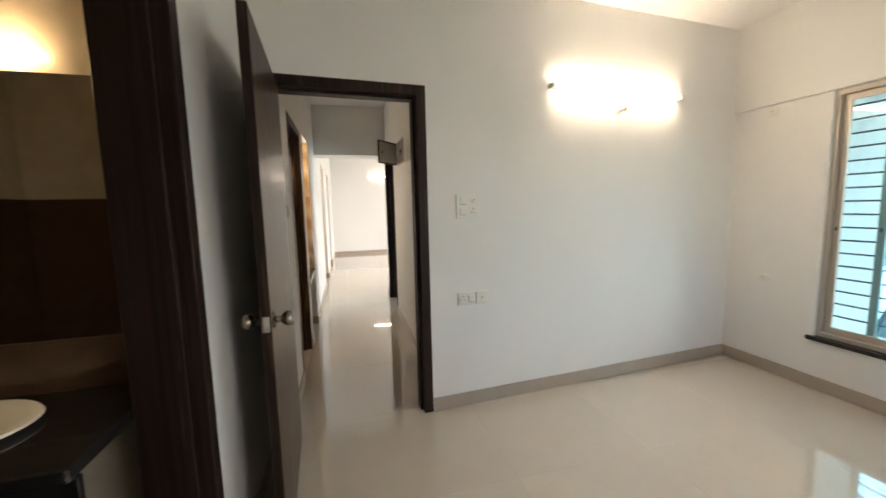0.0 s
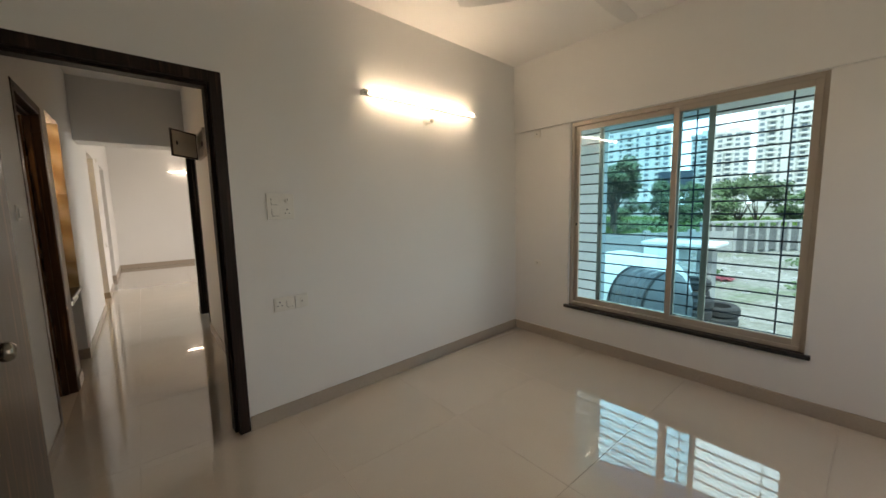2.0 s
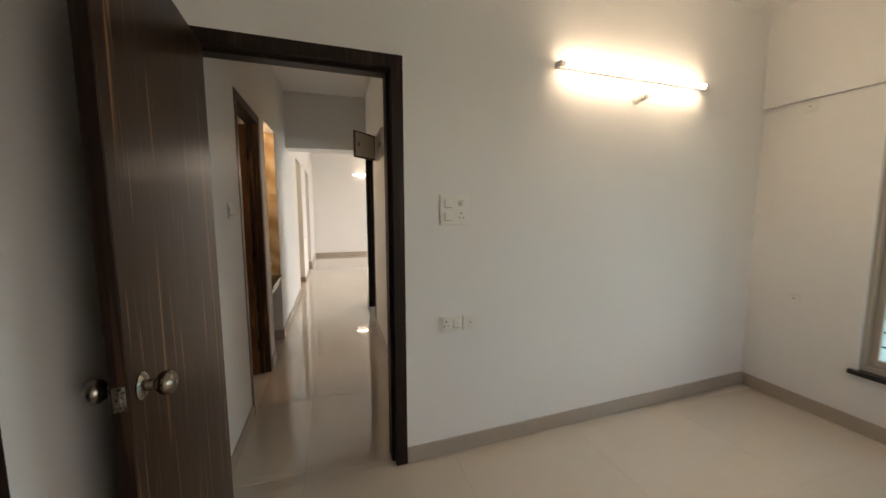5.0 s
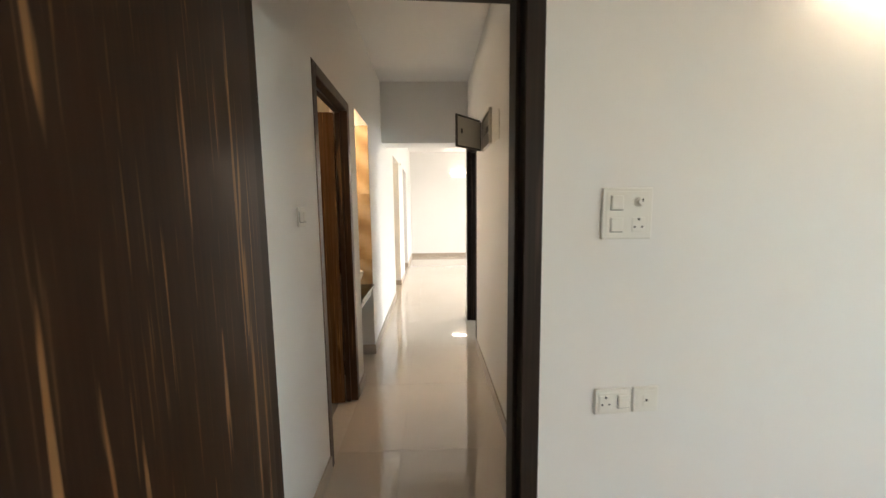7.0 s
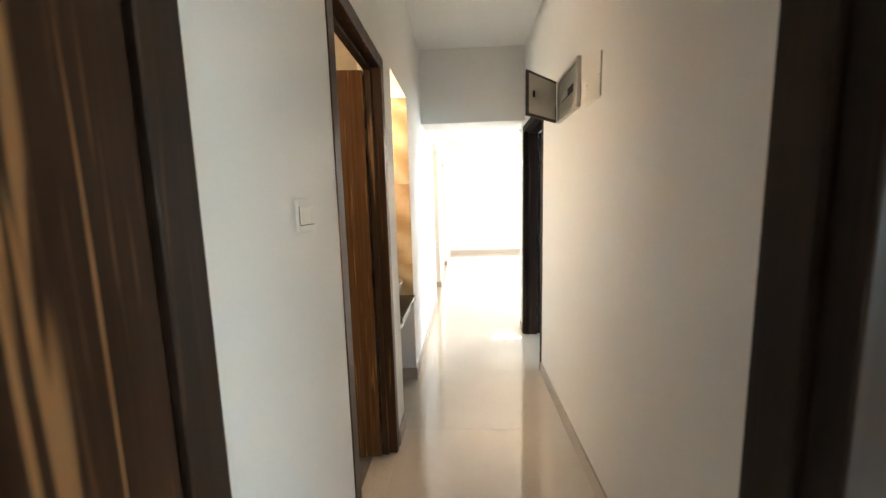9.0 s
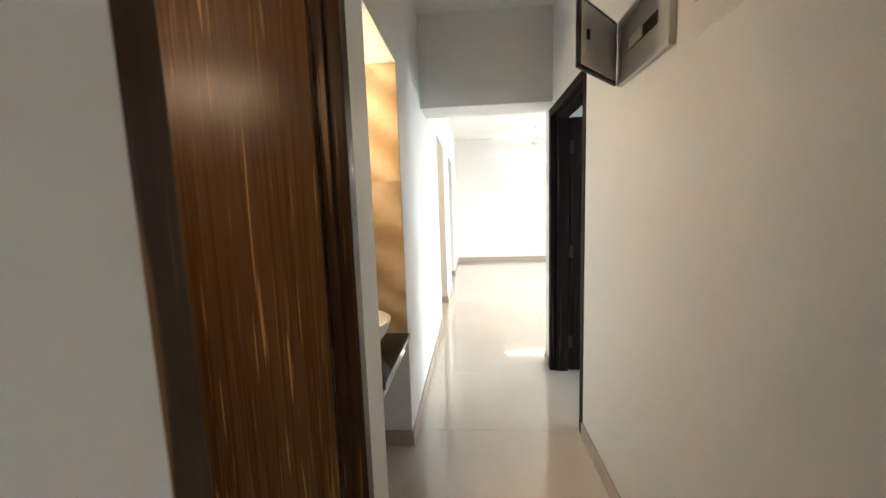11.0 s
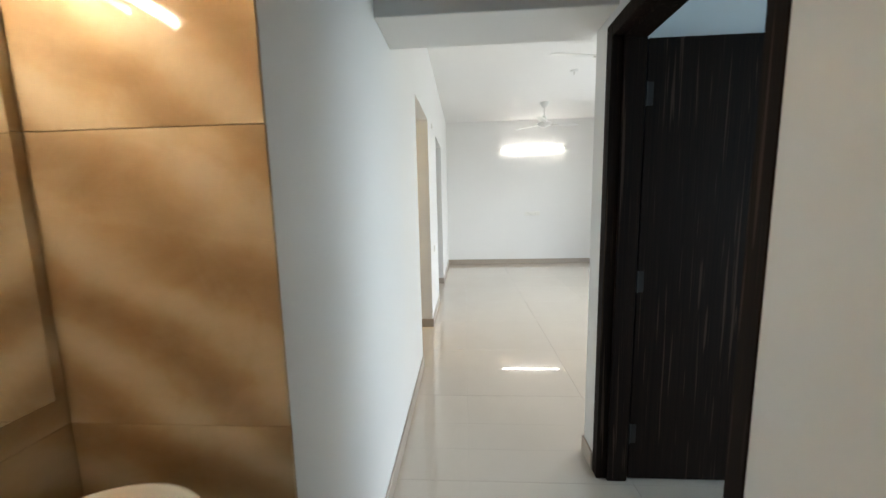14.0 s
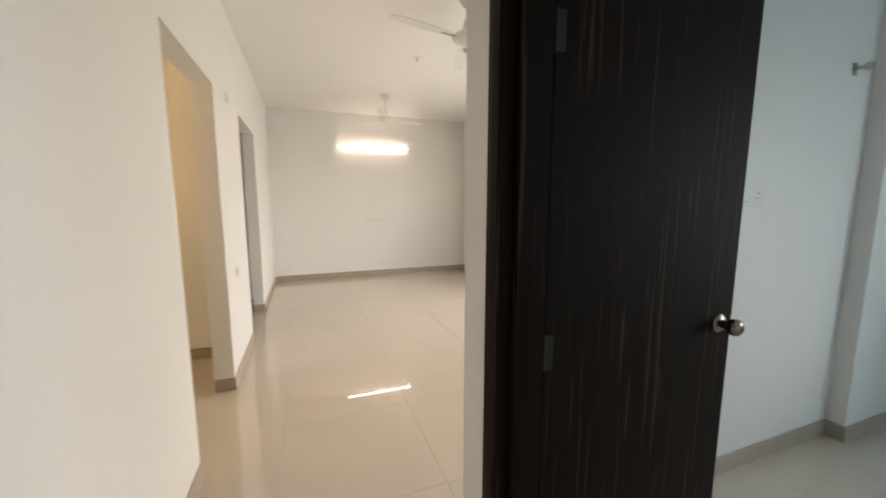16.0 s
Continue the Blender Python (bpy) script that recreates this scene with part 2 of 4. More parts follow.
def solid(name, boxes, mat, label, category, bev=0.0):
    bm = bmesh.new()
    for a, b in boxes:
        box(bm, a, b, bev)
    return tagged(new(name, mesh_of(name, bm, mat)), label, category, "", "structure")


def B(*pairs):
    bm = bmesh.new()
    for p in pairs:
        box(bm, *p)
    return bm


# ---- walls, ceilings ----
HB, HC, HH = 2.77, 2.84, 2.97      # ceilings of bedroom, corridor, hall
CW = "wall"
# the wall with the door runs slightly askew to the corridor
SKEW = pose(0.56, 0, 0, 0, 0, 3.2) @ pose(-0.56, 0, 0)
solid("wall_door", [((-0.62, 0, 0), (-0.44, 0.12, 3.1)), ((0.5, 0, 0), (3.40, 0.12, 3.1)), ((-0.44, 0, 2.12), (0.5, 0.12, 3.1))],
      WALL, "cream painted plaster wall with doorway and tube lamp", CW).matrix_world = SKEW
solid("wall_bedroom_west", [((-0.66, -0.964, 0), (-0.47, 0, 3.1)), ((-0.66, -3.8, 0), (-0.47, -1.80, 3.1)), ((-0.66, -1.80, 2.12), (-0.47, -0.964, 3.1))],
      WALL, "cream painted wall with the attached bathroom doorway", CW)
# the opening in this unseen wall is added for the fill lamp
solid("wall_bedroom_south", [((-0.66, -3.92, 0), (1.3, -3.8, 3.1)), ((3.1, -3.92, 0), (3.43, -3.8, 3.1)), ((1.3, -3.92, 0), (3.1, -3.8, 0.9)), ((1.3, -3.92, 2.1), (3.1, -3.8, 3.1))], WALL, "unseen cream painted bedroom wall with an opening added for fill light", CW)
WX = 3.225
WY0, WY1, WZ0, WZ1 = -2.15, -0.495, 0.36, 2.10      # bedroom window opening
solid("wall_window", [((WX, WY1, 0), (WX + 0.2, 0.16, 3.1)), ((WX, -3.8, 0), (WX + 0.2, WY0, 3.1)), ((WX, WY0, 0), (WX + 0.2, WY1, WZ0)),
                      ((WX, WY0, WZ1), (WX + 0.2, WY1, 3.1))], WALL, "cream painted wall with a wide window opening", CW)
solid("wall_beam", [((WX - 0.03, -3.8, WZ1), (WX, 0.15, HB))], WALL, "shallow cream painted lintel beam above the window", "beam", 0.003)
BY0, BY1 = 0.715, 1.505            # corridor bathroom doorway
NY0, NY1, NZ = 1.71, 2.312, 2.15  # washbasin niche
P1, P2, Q1, Q2 = 4.53, 5.49, 6.52, 7.60   # two plain openings into the hall
LX, LB = -0.40, -0.53
HN, HE = 9.45, 3.205            # hall end wall and side wall
solid("wall_corridor_west", [((LB, 0.03, 0), (LX, BY0, 3.1)), ((LB, BY0, 2.12), (LX, BY1, 3.1)), ((LB, BY1, 0), (LX, NY0, 3.1)),
                             ((LB, NY0, NZ), (LX, NY1, 3.1)), ((LB, NY1, 0), (LX, P1, 3.1)), ((LB, P1, 2.205), (LX, P2, 3.1)),
                             ((LB, P2, 0), (LX, Q1, 3.1)), ((LB, Q1, 2.22), (LX, Q2, 3.1)), ((LB, Q2, 0), (LX, HN, 3.1))],
      WALL, "long cream painted wall with doorway, niche and openings", CW)
RX, RB = 0.605, 0.74
DY0, DY1 = 2.42, 3.365            # second bedroom doorway
solid("wall_corridor_east", [((RX, 0.12, 0), (RB, DY0, 3.1)), ((RX, DY0, 2.12), (RB, DY1, 3.1)), ((RX, DY1, 0), (RB, 3.505, 3.1))],
      WALL, "cream painted corridor wall with a doorway", CW)
solid("wall_hall_south", [((RB, 3.40, 0), (1.5, 3.505, 3.1)), ((1.5, 3.40, 0), (1.56, 3.74, 3.1)), ((1.56, 3.64, 0), (4.02, 3.74, 3.1))], WALL, "cream painted wall between hall and second bedroom", CW)
solid("wall_hall_north", [((-0.62, HN, 0), (3.4, HN + 0.12, 3.1))], WALL, "cream painted end wall of the hall", CW)
solid("wall_hall_east", [((HE, 3.74, 0), (3.35, 4.8, 3.1)), ((HE, 7.6, 0), (3.35, HN, 3.1)), ((HE, 4.8, 2.25), (3.35, 7.6, 3.1)), ((HE, 4.8, 0), (3.35, 7.6, 0.22))],
      WALL, "cream painted hall wall with a wide balcony opening", CW)
solid("corridor_beam", [((LX, 3.25, 2.155), (RX, 3.58, HH))], WALL, "cream painted drop beam across the corridor end", "beam", 0.004)
solid("wall_room_east", [((3.9, 0.31, 0), (4.02, 0.9, 3.1)), ((3.9, 2.5, 0), (4.02, 3.64, 3.1)), ((3.9, 0.9, 0), (4.02, 2.5, 0.7)), ((3.9, 0.9, 2.1), (4.02, 2.5, 3.1))],
      WALL, "cream painted bedroom wall with a window opening", CW)
solid("wall_room_pilaster", [((3.07, 3.55, 0), (3.9, 3.64, 3.1))], WALL, "cream painted pilaster in the second bedroom", "pilaster")
solid("wall_room_south", [((3.42, 0.19, 0), (4.02, 0.31, 3.1))], WALL, "plain cream bedroom wall", CW)
# bathrooms and the spaces behind the openings
solid("wall_bath_north", [((-2.3, -0.82, 0), (-0.66, -0.7, 3.1))], BTILE, "beige tiled bathroom wall behind the washbasin", CW)
solid("wall_bath_west", [((-2.4, -3.8, 0), (-2.3, -0.7, 3.1))], BTILE, "beige tiled bathroom wall", CW)
solid("wall_bath_south", [((-2.3, -2.9, 0), (-0.66, -2.8, 3.1))], BTILE, "beige tiled bathroom wall", CW)
solid("wall_bath_dado", [((-2.3, -2.8, 0), (-0.66, -2.785, 1.5)), ((-2.3, -2.785, 0), (-2.285, -0.835, 1.5))], BROWN, "dark brown tiled lower bathroom walls", CW)
solid("wall_toilet_west", [((-2.1, 0.0, 0), (-2.0, 1.66, 3.1))], BTILE, "beige tiled corridor bathroom wall", CW)
solid("wall_toilet_north", [((-2.0, 1.52, 0), (LB, 1.62, 3.1))], BTILE, "beige tiled corridor bathroom wall", CW)
solid("wall_toilet_south", [((-2.0, 0.0, 0), (-0.62, 0.12, 3.1))], BTILE, "beige tiled corridor bathroom wall", CW)
solid("wall_niche", [((-1.0, 1.62, 0), (-0.9, 2.41, 3.1)), ((-0.9, 1.62, 0), (LB, NY0, 3.1)), ((-0.9, NY1, 0), (LB, 2.41, 3.1)), ((-0.9, NY0, NZ), (LB, NY1, 3.1))],
      WALL, "cream painted recess for the washbasin", CW)
solid("wall_kitchen", [((-2.2, 4.2, 0), (-2.1, 8.4, 3.1)), ((-2.1, 4.2, 0), (LB, 4.3, 3.1)), ((-2.1, 6.22, 0), (LB, 6.34, 3.1)), ((-2.1, 8.3, 0), (LB, 8.4, 3.1))],
      WALL, "cream painted walls of the rooms beside the hall", CW)
for nm, a, b, lab in (("ceiling_bedroom", (-0.47, -3.8, HB), (WX, 0.16, HB + 0.1), "white painted bedroom ceiling"),
                      ("ceiling_corridor", (LX, 0.03, HC), (RX, 3.25, HC + 0.1), "white painted corridor ceiling"),
                      ("ceiling_hall", (LX, 3.58, HH), (HE, HN, HH + 0.1), "white painted hall ceiling"),
                      ("ceiling_room", (RB, 0.12, 2.78), (3.9, 3.64, 2.88), "white painted second bedroom ceiling"),
                      ("ceiling_bath", (-2.3, -2.8, 2.45), (-0.66, -0.82, 2.55), "white bathroom ceiling"),
                      ("ceiling_toilet", (-2.0, 0.12, 2.45), (LB, 1.52, 2.55), "white corridor bathroom ceiling"),
                      ("ceiling_kitchen", (-2.1, 4.3, 2.75), (LB, 8.3, 2.85), "white ceiling of the side rooms")):
    solid(nm, [(a, b)], CEIL, lab, "ceiling")
solid("roof_slab", [((-2.6, -4.0, 3.1), (4.1, 9.7, 3.25))], CONC, "concrete slab over the flat", "slab")

# ---- floors ----
floor = solid("floor", [((-2.4, -3.92, -0.12), (4.02, 9.57, -0.0095))], GROUT, "cream polished vitrified tile floor with thin joints", "floor")
solid("bath_floor", [((-2.3, -2.8, -0.0095), (-0.66, -0.82, 0.002))], GREYT, "grey bathroom floor tiles", "floor")
solid("toilet_floor", [((-2.0, 0.12, -0.0095), (LB - 0.005, 1.52, -0.006))], GREYT, "grey corridor bathroom floor tiles", "floor")

# baseboards
T, S = 0.011, 0.095
BASE = [((-0.47, -0.962, 0), (-0.47 + T, -0.05, S)), ((-0.47, -3.8, 0), (-0.47 + T, -1.802, S)),
        ((WX - T, -3.8, 0), (WX, 0.13, S)), ((-0.47 + T, -3.8, 0), (WX - T, -3.8 + T, S)),
        ((LX, 0.07, 0), (LX + T, BY0 - 0.002, S)), ((LX, BY1 + 0.002, 0), (LX + T, NY0, S)), ((LX, NY1, 0), (LX + T, P1, S)), ((LX, P2, 0), (LX + T, Q1, S)), ((LX, Q2, 0), (LX + T, HN, S)),
        ((LB, P2 - T, 0), (LX + T, P2, S)), ((LB, Q2 - T, 0), (LX + T, Q2, S)), ((LB, P1, 0), (LX, P1 + T, S)),
        ((-0.9, NY1 - T, 0), (LX + T, NY1, S)),
        ((RX - T, 0.125, 0), (RX, DY0 - 0.002, S)), ((RX - T, DY1 + 0.002, 0), (RX, 3.505 + T, S)), ((RX, 3.505, 0), (1.5, 3.505 + T, S)),
        ((LX + T, HN - T, 0), (HE, HN, S)), ((HE - T, 7.6, 0), (HE, HN - T, S)), ((HE - T, 3.75, 0), (HE, 4.8, S)),
        ((1.56, 3.64 - T, 0), (3.07 - T, 3.64, S)), ((3.07 - T, 3.55, 0), (3.07, 3.64, S)), ((3.07 - T, 3.55 - T, 0), (3.9, 3.55, S)),
        ((-2.1, 6.22 - T, 0), (LB, 6.22, S)), ((-2.1, 4.3, 0), (-2.1 + T, 6.22 - T, S))]
bm = B(((0.503, -T, 0), (3.24, 0, S), 0.002))
tagged(new("baseboard", mesh_of("baseboard", bm, SKIRT)), "beige-brown skirting tile along the wall foot", "baseboard", "skirting", "structure").matrix_world = SKEW
for a, b in BASE:
    bm = B((a, b, 0.002))
    tagged(new("baseboard", mesh_of("baseboard", bm, SKIRT)), "beige-brown skirting tile along the wall foot", "baseboard", "skirting", "structure")


# ---- doors ----
def door_frame(name, w, h, depth, mat, m, label):
    """Frame in the x-z plane, from x = 0 to w; y = 0 is one face, the depth goes to +y. A stop runs round the inner side."""
    fr = thing(name, m, label, "door frame", "", "structure")
    e = 0.004
    part("jamb", B(((0, -e, 0), (0.06, depth + e, h), 0.003), ((0.06, 0.045, 0), (0.075, depth + e - 0.002, h - 0.075), 0.002)), mat, fr)
    part("jamb", B(((w - 0.06, -e, 0), (w, depth + e, h), 0.003), ((w - 0.075, 0.045, 0), (w - 0.06, depth + e - 0.002, h - 0.075), 0.002)), mat, fr)
    part("head", B(((0.06, -e, h - 0.06), (w - 0.06, depth + e, h), 0.003), ((0.06, 0.045, h - 0.075), (w - 0.06, depth + e - 0.002, h - 0.06), 0.002)), mat, fr)
    return fr


def knob_set(leaf, x, z, t):
    """Round knobs on both faces of a leaf lying in the x-z plane, thickness t to +y, with a latch plate on the edge."""
    prof = [(0, 0), (0.031, 0), (0.032, 0.003), (0.027, 0.008), (0.014, 0.012), (0.012, 0.026), (0.020, 0.034), (0.027, 0.042), (0.0285, 0.052), (0.026, 0.062), (0.018, 0.068), (0.010, 0.069), (0.008, 0.066), (0, 0.066)]
    for y, rx in ((0, 90), (t, -90)):
        bm = bmesh.new()
        lathe(bm, prof, 28, pose(x, y, z, rx))
        part("door_knob", bm, BRASS, leaf, "round satin steel knob on a rose", True)


def hinge(parent, x, y, z, axis=0):
    bm = bmesh.new()
    rod(bm, (x, y, z - 0.05), (x, y, z + 0.05), 0.006)
    if axis:
        box(bm, (x - 0.002, y - 0.03, z - 0.048), (x + 0.002, y + 0.03, z + 0.048), 0.0008)
    else:
        box(bm, (x - 0.03, y - 0.002, z - 0.048), (x + 0.03, y + 0.002, z + 0.048), 0.0008)
    part("hinge", bm, HINGE, parent, "dark steel butt hinge")


def door_leaf(name, w, h, mat, m, label, knob_z=1.0, t=0.034, edge=None):
    """Flush leaf, hinged at x = 0, running to x = w; the thickness goes to +y."""
    d = thing(name, m, label, "door", "", "structure")
    part("leaf", B(((0, 0, 0.008), (w, t, h), 0.0015)), mat, d)
    part("lipping", B(((w, 0.001, 0.008), (w + 0.003, t - 0.001, h), 0.0008)), edge or FRAME, d, "dark wooden edge lipping")
    knob_set(d, w - 0.06, knob_z, t)
    part("latch_plate", B(((w + 0.0025, t / 2 - 0.012, knob_z - 0.028), (w + 0.0045, t / 2 + 0.012, knob_z + 0.028), 0.0008),
                          ((w + 0.0045, t / 2 - 0.006, knob_z - 0.008), (w + 0.011, t / 2 + 0.006, knob_z + 0.008), 0.0015)), STEEL, d, "steel latch plate")
    for z in (0.25, 1.0, 1.82):
        hinge(d, -0.004, -0.004, z)
    return d


door_frame("door_frame_1", 0.94, 2.12, 0.12, FRAME, SKEW @ pose(-0.44, 0, 0), "dark brown wooden frame of the bedroom door")
door_leaf("door_1", 0.855, 2.045, WENGE, SKEW @ pose(-0.332, -0.012, 0, 0, 0, -90.0) @ pose(0, -0.036, 0), "open dark wenge laminate bedroom door, parallel to the side wall", 0.975)
door_frame("door_frame_2", BY1 - BY0, 2.12, 0.078, ZFRAME, pose(LX, BY0, 0, 0, 0, 90), "dark brown wooden frame of the corridor bathroom door")
door_leaf("door_2", 0.66, 2.04, ZEBRA, pose(LX - 0.085, BY1 - 0.064, 0, 0, 0, 186), "open brown zebrano laminate bathroom door swung inwards", 0.95)
door_frame("door_frame_3", DY1 - DY0, 2.12, 0.135, EBONY, pose(RX, DY1, 0, 0, 0, -90), "black-brown wooden frame of the second bedroom door")
door_leaf("door_3", 0.765, 2.045, EBONY, pose(RB + 0.012, DY1 - 0.062, 0), "open black-brown streaked laminate door of the second bedroom", 1.0)
door_frame("door_frame_4", 0.836, 2.12, 0.19, FRAME, pose(-0.47, -1.80, 0, 0, 0, 90), "dark brown wooden frame of the attached bathroom")


# ---- window ----
def sash(parent, y0, y1, z0, z1, x, name):
    s = part(name, B(((x - 0.012, y0, z0), (x + 0.012, y0 + 0.04, z1), 0.002), ((x - 0.012, y1 - 0.04, z0), (x + 0.012, y1, z1), 0.002),
                     ((x - 0.012, y0 + 0.04, z0), (x + 0.012, y1 - 0.04, z0 + 0.045), 0.002), ((x - 0.012, y0 + 0.04, z1 - 0.04), (x + 0.012, y1 - 0.04, z1), 0.002)), ALU, parent)
    p = part("pane", B(((x - 0.002, y0 + 0.038, z0 + 0.043), (x + 0.002, y1 - 0.038, z1 - 0.038))), PANE, s, "blue-tinted glass pane")
    p.visible_shadow = False
    part("latch", B(((x - 0.016, y1 - 0.026, (z0 + z1) / 2 - 0.09), (x - 0.011, y1 - 0.014, (z0 + z1) / 2 - 0.065), 0.001)), SLOT, s, "small dark latch slot")
    return s


win = thing("window_1", pose(0, 0, 0), "wide beige aluminium sliding window with iron grille outside", "window", "", "structure")
FX0, FX1 = WX + 0.025, WX + 0.115
part("window_frame", B(((FX0, WY0, WZ0 + 0.03), (FX1, WY0 + 0.025, WZ1), 0.002), ((FX0, WY1 - 0.025, WZ0 + 0.03), (FX1, WY1, WZ1), 0.002),
                       ((FX0, WY0 + 0.025, WZ0 + 0.03), (FX1, WY1 - 0.025, WZ0 + 0.06), 0.002), ((FX0, WY0 + 0.025, WZ1 - 0.035), (FX1, WY1 - 0.025, WZ1), 0.002)), ALU, win)
part("window_sill", B(((WX - 0.03, WY0 - 0.03, WZ0), (WX, WY1 + 0.03, WZ0 + 0.03), 0.004), ((WX - 0.002, WY0 + 0.002, WZ0), (WX + 0.19, WY1 - 0.002, WZ0 + 0.03), 0.002)), GRANITE, win, "polished black granite sill")
sash(win, WY0 + 0.025, -1.335, WZ0 + 0.06, WZ1 - 0.035, WX + 0.04, "sash")
sash(win, -1.385, WY1 - 0.025, WZ0 + 0.06, WZ1 - 0.035, WX + 0.07, "sash")
sash(win, -1.585, -0.73, WZ0 + 0.06, WZ1 - 0.035, WX + 0.10, "sash")
grille = thing("window_grille", pose(WX + 0.165, 0, 0), "dark iron security grille of thin level bars", "grille", "", "structure")
for k in range(18):
    bm = bmesh.new()
    rod(bm, (0, WY0 + 0.002, WZ0 + 0.075 + k * 0.092), (0, WY1 - 0.002, WZ0 + 0.075 + k * 0.092), 0.0062, 8)
    part("bar", bm, BAR, grille)
for y in (WY0 + 0.17, -1.45):
    part("upright", B(((0.006, y - 0.005, WZ0 + 0.03), (0.011, y + 0.005, WZ1 - 0.002), 0.001)), BAR, grille)


# ---- electrical fittings ----
def tube_lamp(name, m, length, lit, label):
    """Batten against the wall (y = 0, room towards -y), tube below it between two holders, cable knob beneath."""
    d = thing(name, m, label, "wall lamp", "tube lamps")
    h = length / 2
    part("batten", B(((-h + 0.012, -0.036, -0.011), (h - 0.012, 0, 0.011), 0.003)), PLASTIC, d)
    for s in (-1, 1):
        part("lamp_holder", B(((s * h - 0.012, -0.064, -0.017), (s * h + 0.012, 0, 0.017), 0.005)), PLASTIC, d)
        bm = bmesh.new()
        rod(bm, (s * (h - 0.03), -0.046, 0), (s * (h - 0.012), -0.046, 0), 0.0145, 20)
        part("end_cap", bm, STEEL, d, "metal tube cap", True)
    bm = bmesh.new()
    rod(bm, (-h + 0.03, -0.046, 0), (h - 0.03, -0.046, 0), 0.014, 20)
    part("tube", bm, lit, d, "glowing white fluorescent tube", True)
    return d


tube_lamp("tube_lamp", SKEW @ pose(1.965, 0, 2.18), 1.16, LIT, "lit fluorescent tube lamp on the cream wall")
bm = bmesh.new()
lathe(bm, [(0, 0), (0.030, 0), (0.030, 0.006), (0.020, 0.014), (0.017, 0.05), (0.022, 0.06), (0.018, 0.07), (0, 0.07)], 22, pose(0, 0, 0, 90))
ang = thing("lamp_holder", SKEW @ pose(1.985, 0, 2.055), "small white batten bulb holder beneath the tube lamp", "lamp holder")
part("holder_body", bm, PLASTIC, ang, "", True)
bm = bmesh.new()
lathe(bm, [(0.014, 0), (0.016, 0.012), (0, 0.012)], 18, pose(0, -0.0705, 0, 90))
part("bulb_socket", bm, STEEL, ang, "steel bulb socket", True)
tube_lamp("tube_lamp", pose(1.38, HN, 2.385), 1.30, LITH, "lit fluorescent tube lamp on the hall end wall")


def socket_holes(parent, x, z, y, s=1.0):
    for dx, dz, r in ((0, 0.016, 0.0045), (-0.012, -0.008, 0.0035), (0.012, -0.008, 0.0035)):
        bm = bmesh.new()
        rod(bm, (x + dx * s, y - 0.0005, z + dz * s), (x + dx * s, y + 0.002, z + dz * s), r * s, 10)
        part("socket_hole", bm, SLOT, parent, "dark socket hole")


def switch_plate(m, w, h, cells, label, name="switch_plate"):
    """Ivory plate on a wall (y = 0, room towards -y). Cells: kind, x, z, from the plate's middle."""
    d = thing(name, m, label, "switch", "electrical plates")
    part("plate", B(((-w / 2, -0.009, -h / 2), (w / 2, 0, h / 2), 0.003)), PLASTIC, d)
    part("inset", B(((-w / 2 + 0.012, -0.0105, -h / 2 + 0.012), (w / 2 - 0.012, -0.0088, h / 2 - 0.012), 0.0008)), PLASTIC, d)
    for kind, x, z in cells:
        if kind == "rocker":
            part("rocker", B(((x - 0.019, -0.0155, z - 0.022), (x + 0.019, -0.0105, z + 0.022), 0.002)), PLASTIC, d, "ivory rocker switch")
            # joint on two sides, coloured darker for the plate's shadow lines
            part("rocker_gap", B(((x - 0.0205, -0.0112, z - 0.0245), (x + 0.0205, -0.0104, z - 0.022)), ((x - 0.0215, -0.0112, z - 0.022), (x - 0.0195, -0.0104, z + 0.022))), GAP_SHADE, d, "grey joint below and beside the rocker, shade in its colour")
        elif kind == "dial":
            bm = bmesh.new()
            lathe(bm, [(0.017, 0), (0.017, 0.004), (0.012, 0.006), (0.011, 0.017), (0, 0.018)], 20, pose(x, -0.0105, z, 90))
            part("regulator_knob", bm, PLASTIC, d, "ivory fan regulator knob", True)
            part("pointer", B(((x - 0.0015, -0.0295, z), (x + 0.0015, -0.0283, z + 0.011))), SLOT, d, "dark pointer mark")
        elif kind == "socket":
            part("socket_face", B(((x - 0.021, -0.0125, z - 0.022), (x + 0.021, -0.0105, z + 0.022), 0.001)), PLASTIC, d)
            socket_holes(d, x, z, -0.0128)
        elif kind == "coax":
            part("outlet", B(((x - 0.012, -0.0135, z - 0.02), (x + 0.012, -0.0105, z + 0.02), 0.001)), PLASTIC, d)
            part("outlet_port", B(((x - 0.004, -0.0142, z - 0.004), (x + 0.004, -0.0134, z + 0.004))), SLOT, d, "dark outlet port")
    return d


switch_plate(SKEW @ pose(0.770, 0, 1.379), 0.165, 0.16, (("rocker", -0.036, 0.034), ("dial", 0.036, 0.036), ("rocker", -0.036, -0.034), ("socket", 0.036, -0.034)), "ivory switch plate with rockers, fan dial and socket beside the door")
switch_plate(SKEW @ pose(0.750, 0, 0.760), 0.128, 0.088, (("socket", -0.028, 0), ("rocker", 0.034, 0)), "low ivory plate with socket and rocker")
switch_plate(SKEW @ pose(0.863, 0, 0.760), 0.088, 0.088, (("coax", 0, 0),), "low ivory outlet plate next to the socket")
switch_plate(pose(WX, -0.15, 0.76, 0, 0, -90), 0.085, 0.05, (("coax", 0, 0),), "small ivory outlet on the window wall")
switch_plate(pose(WX, -0.13, 2.055, 0, 0, -90), 0.075, 0.07, (("coax", 0, 0),), "small ivory outlet under the lintel")
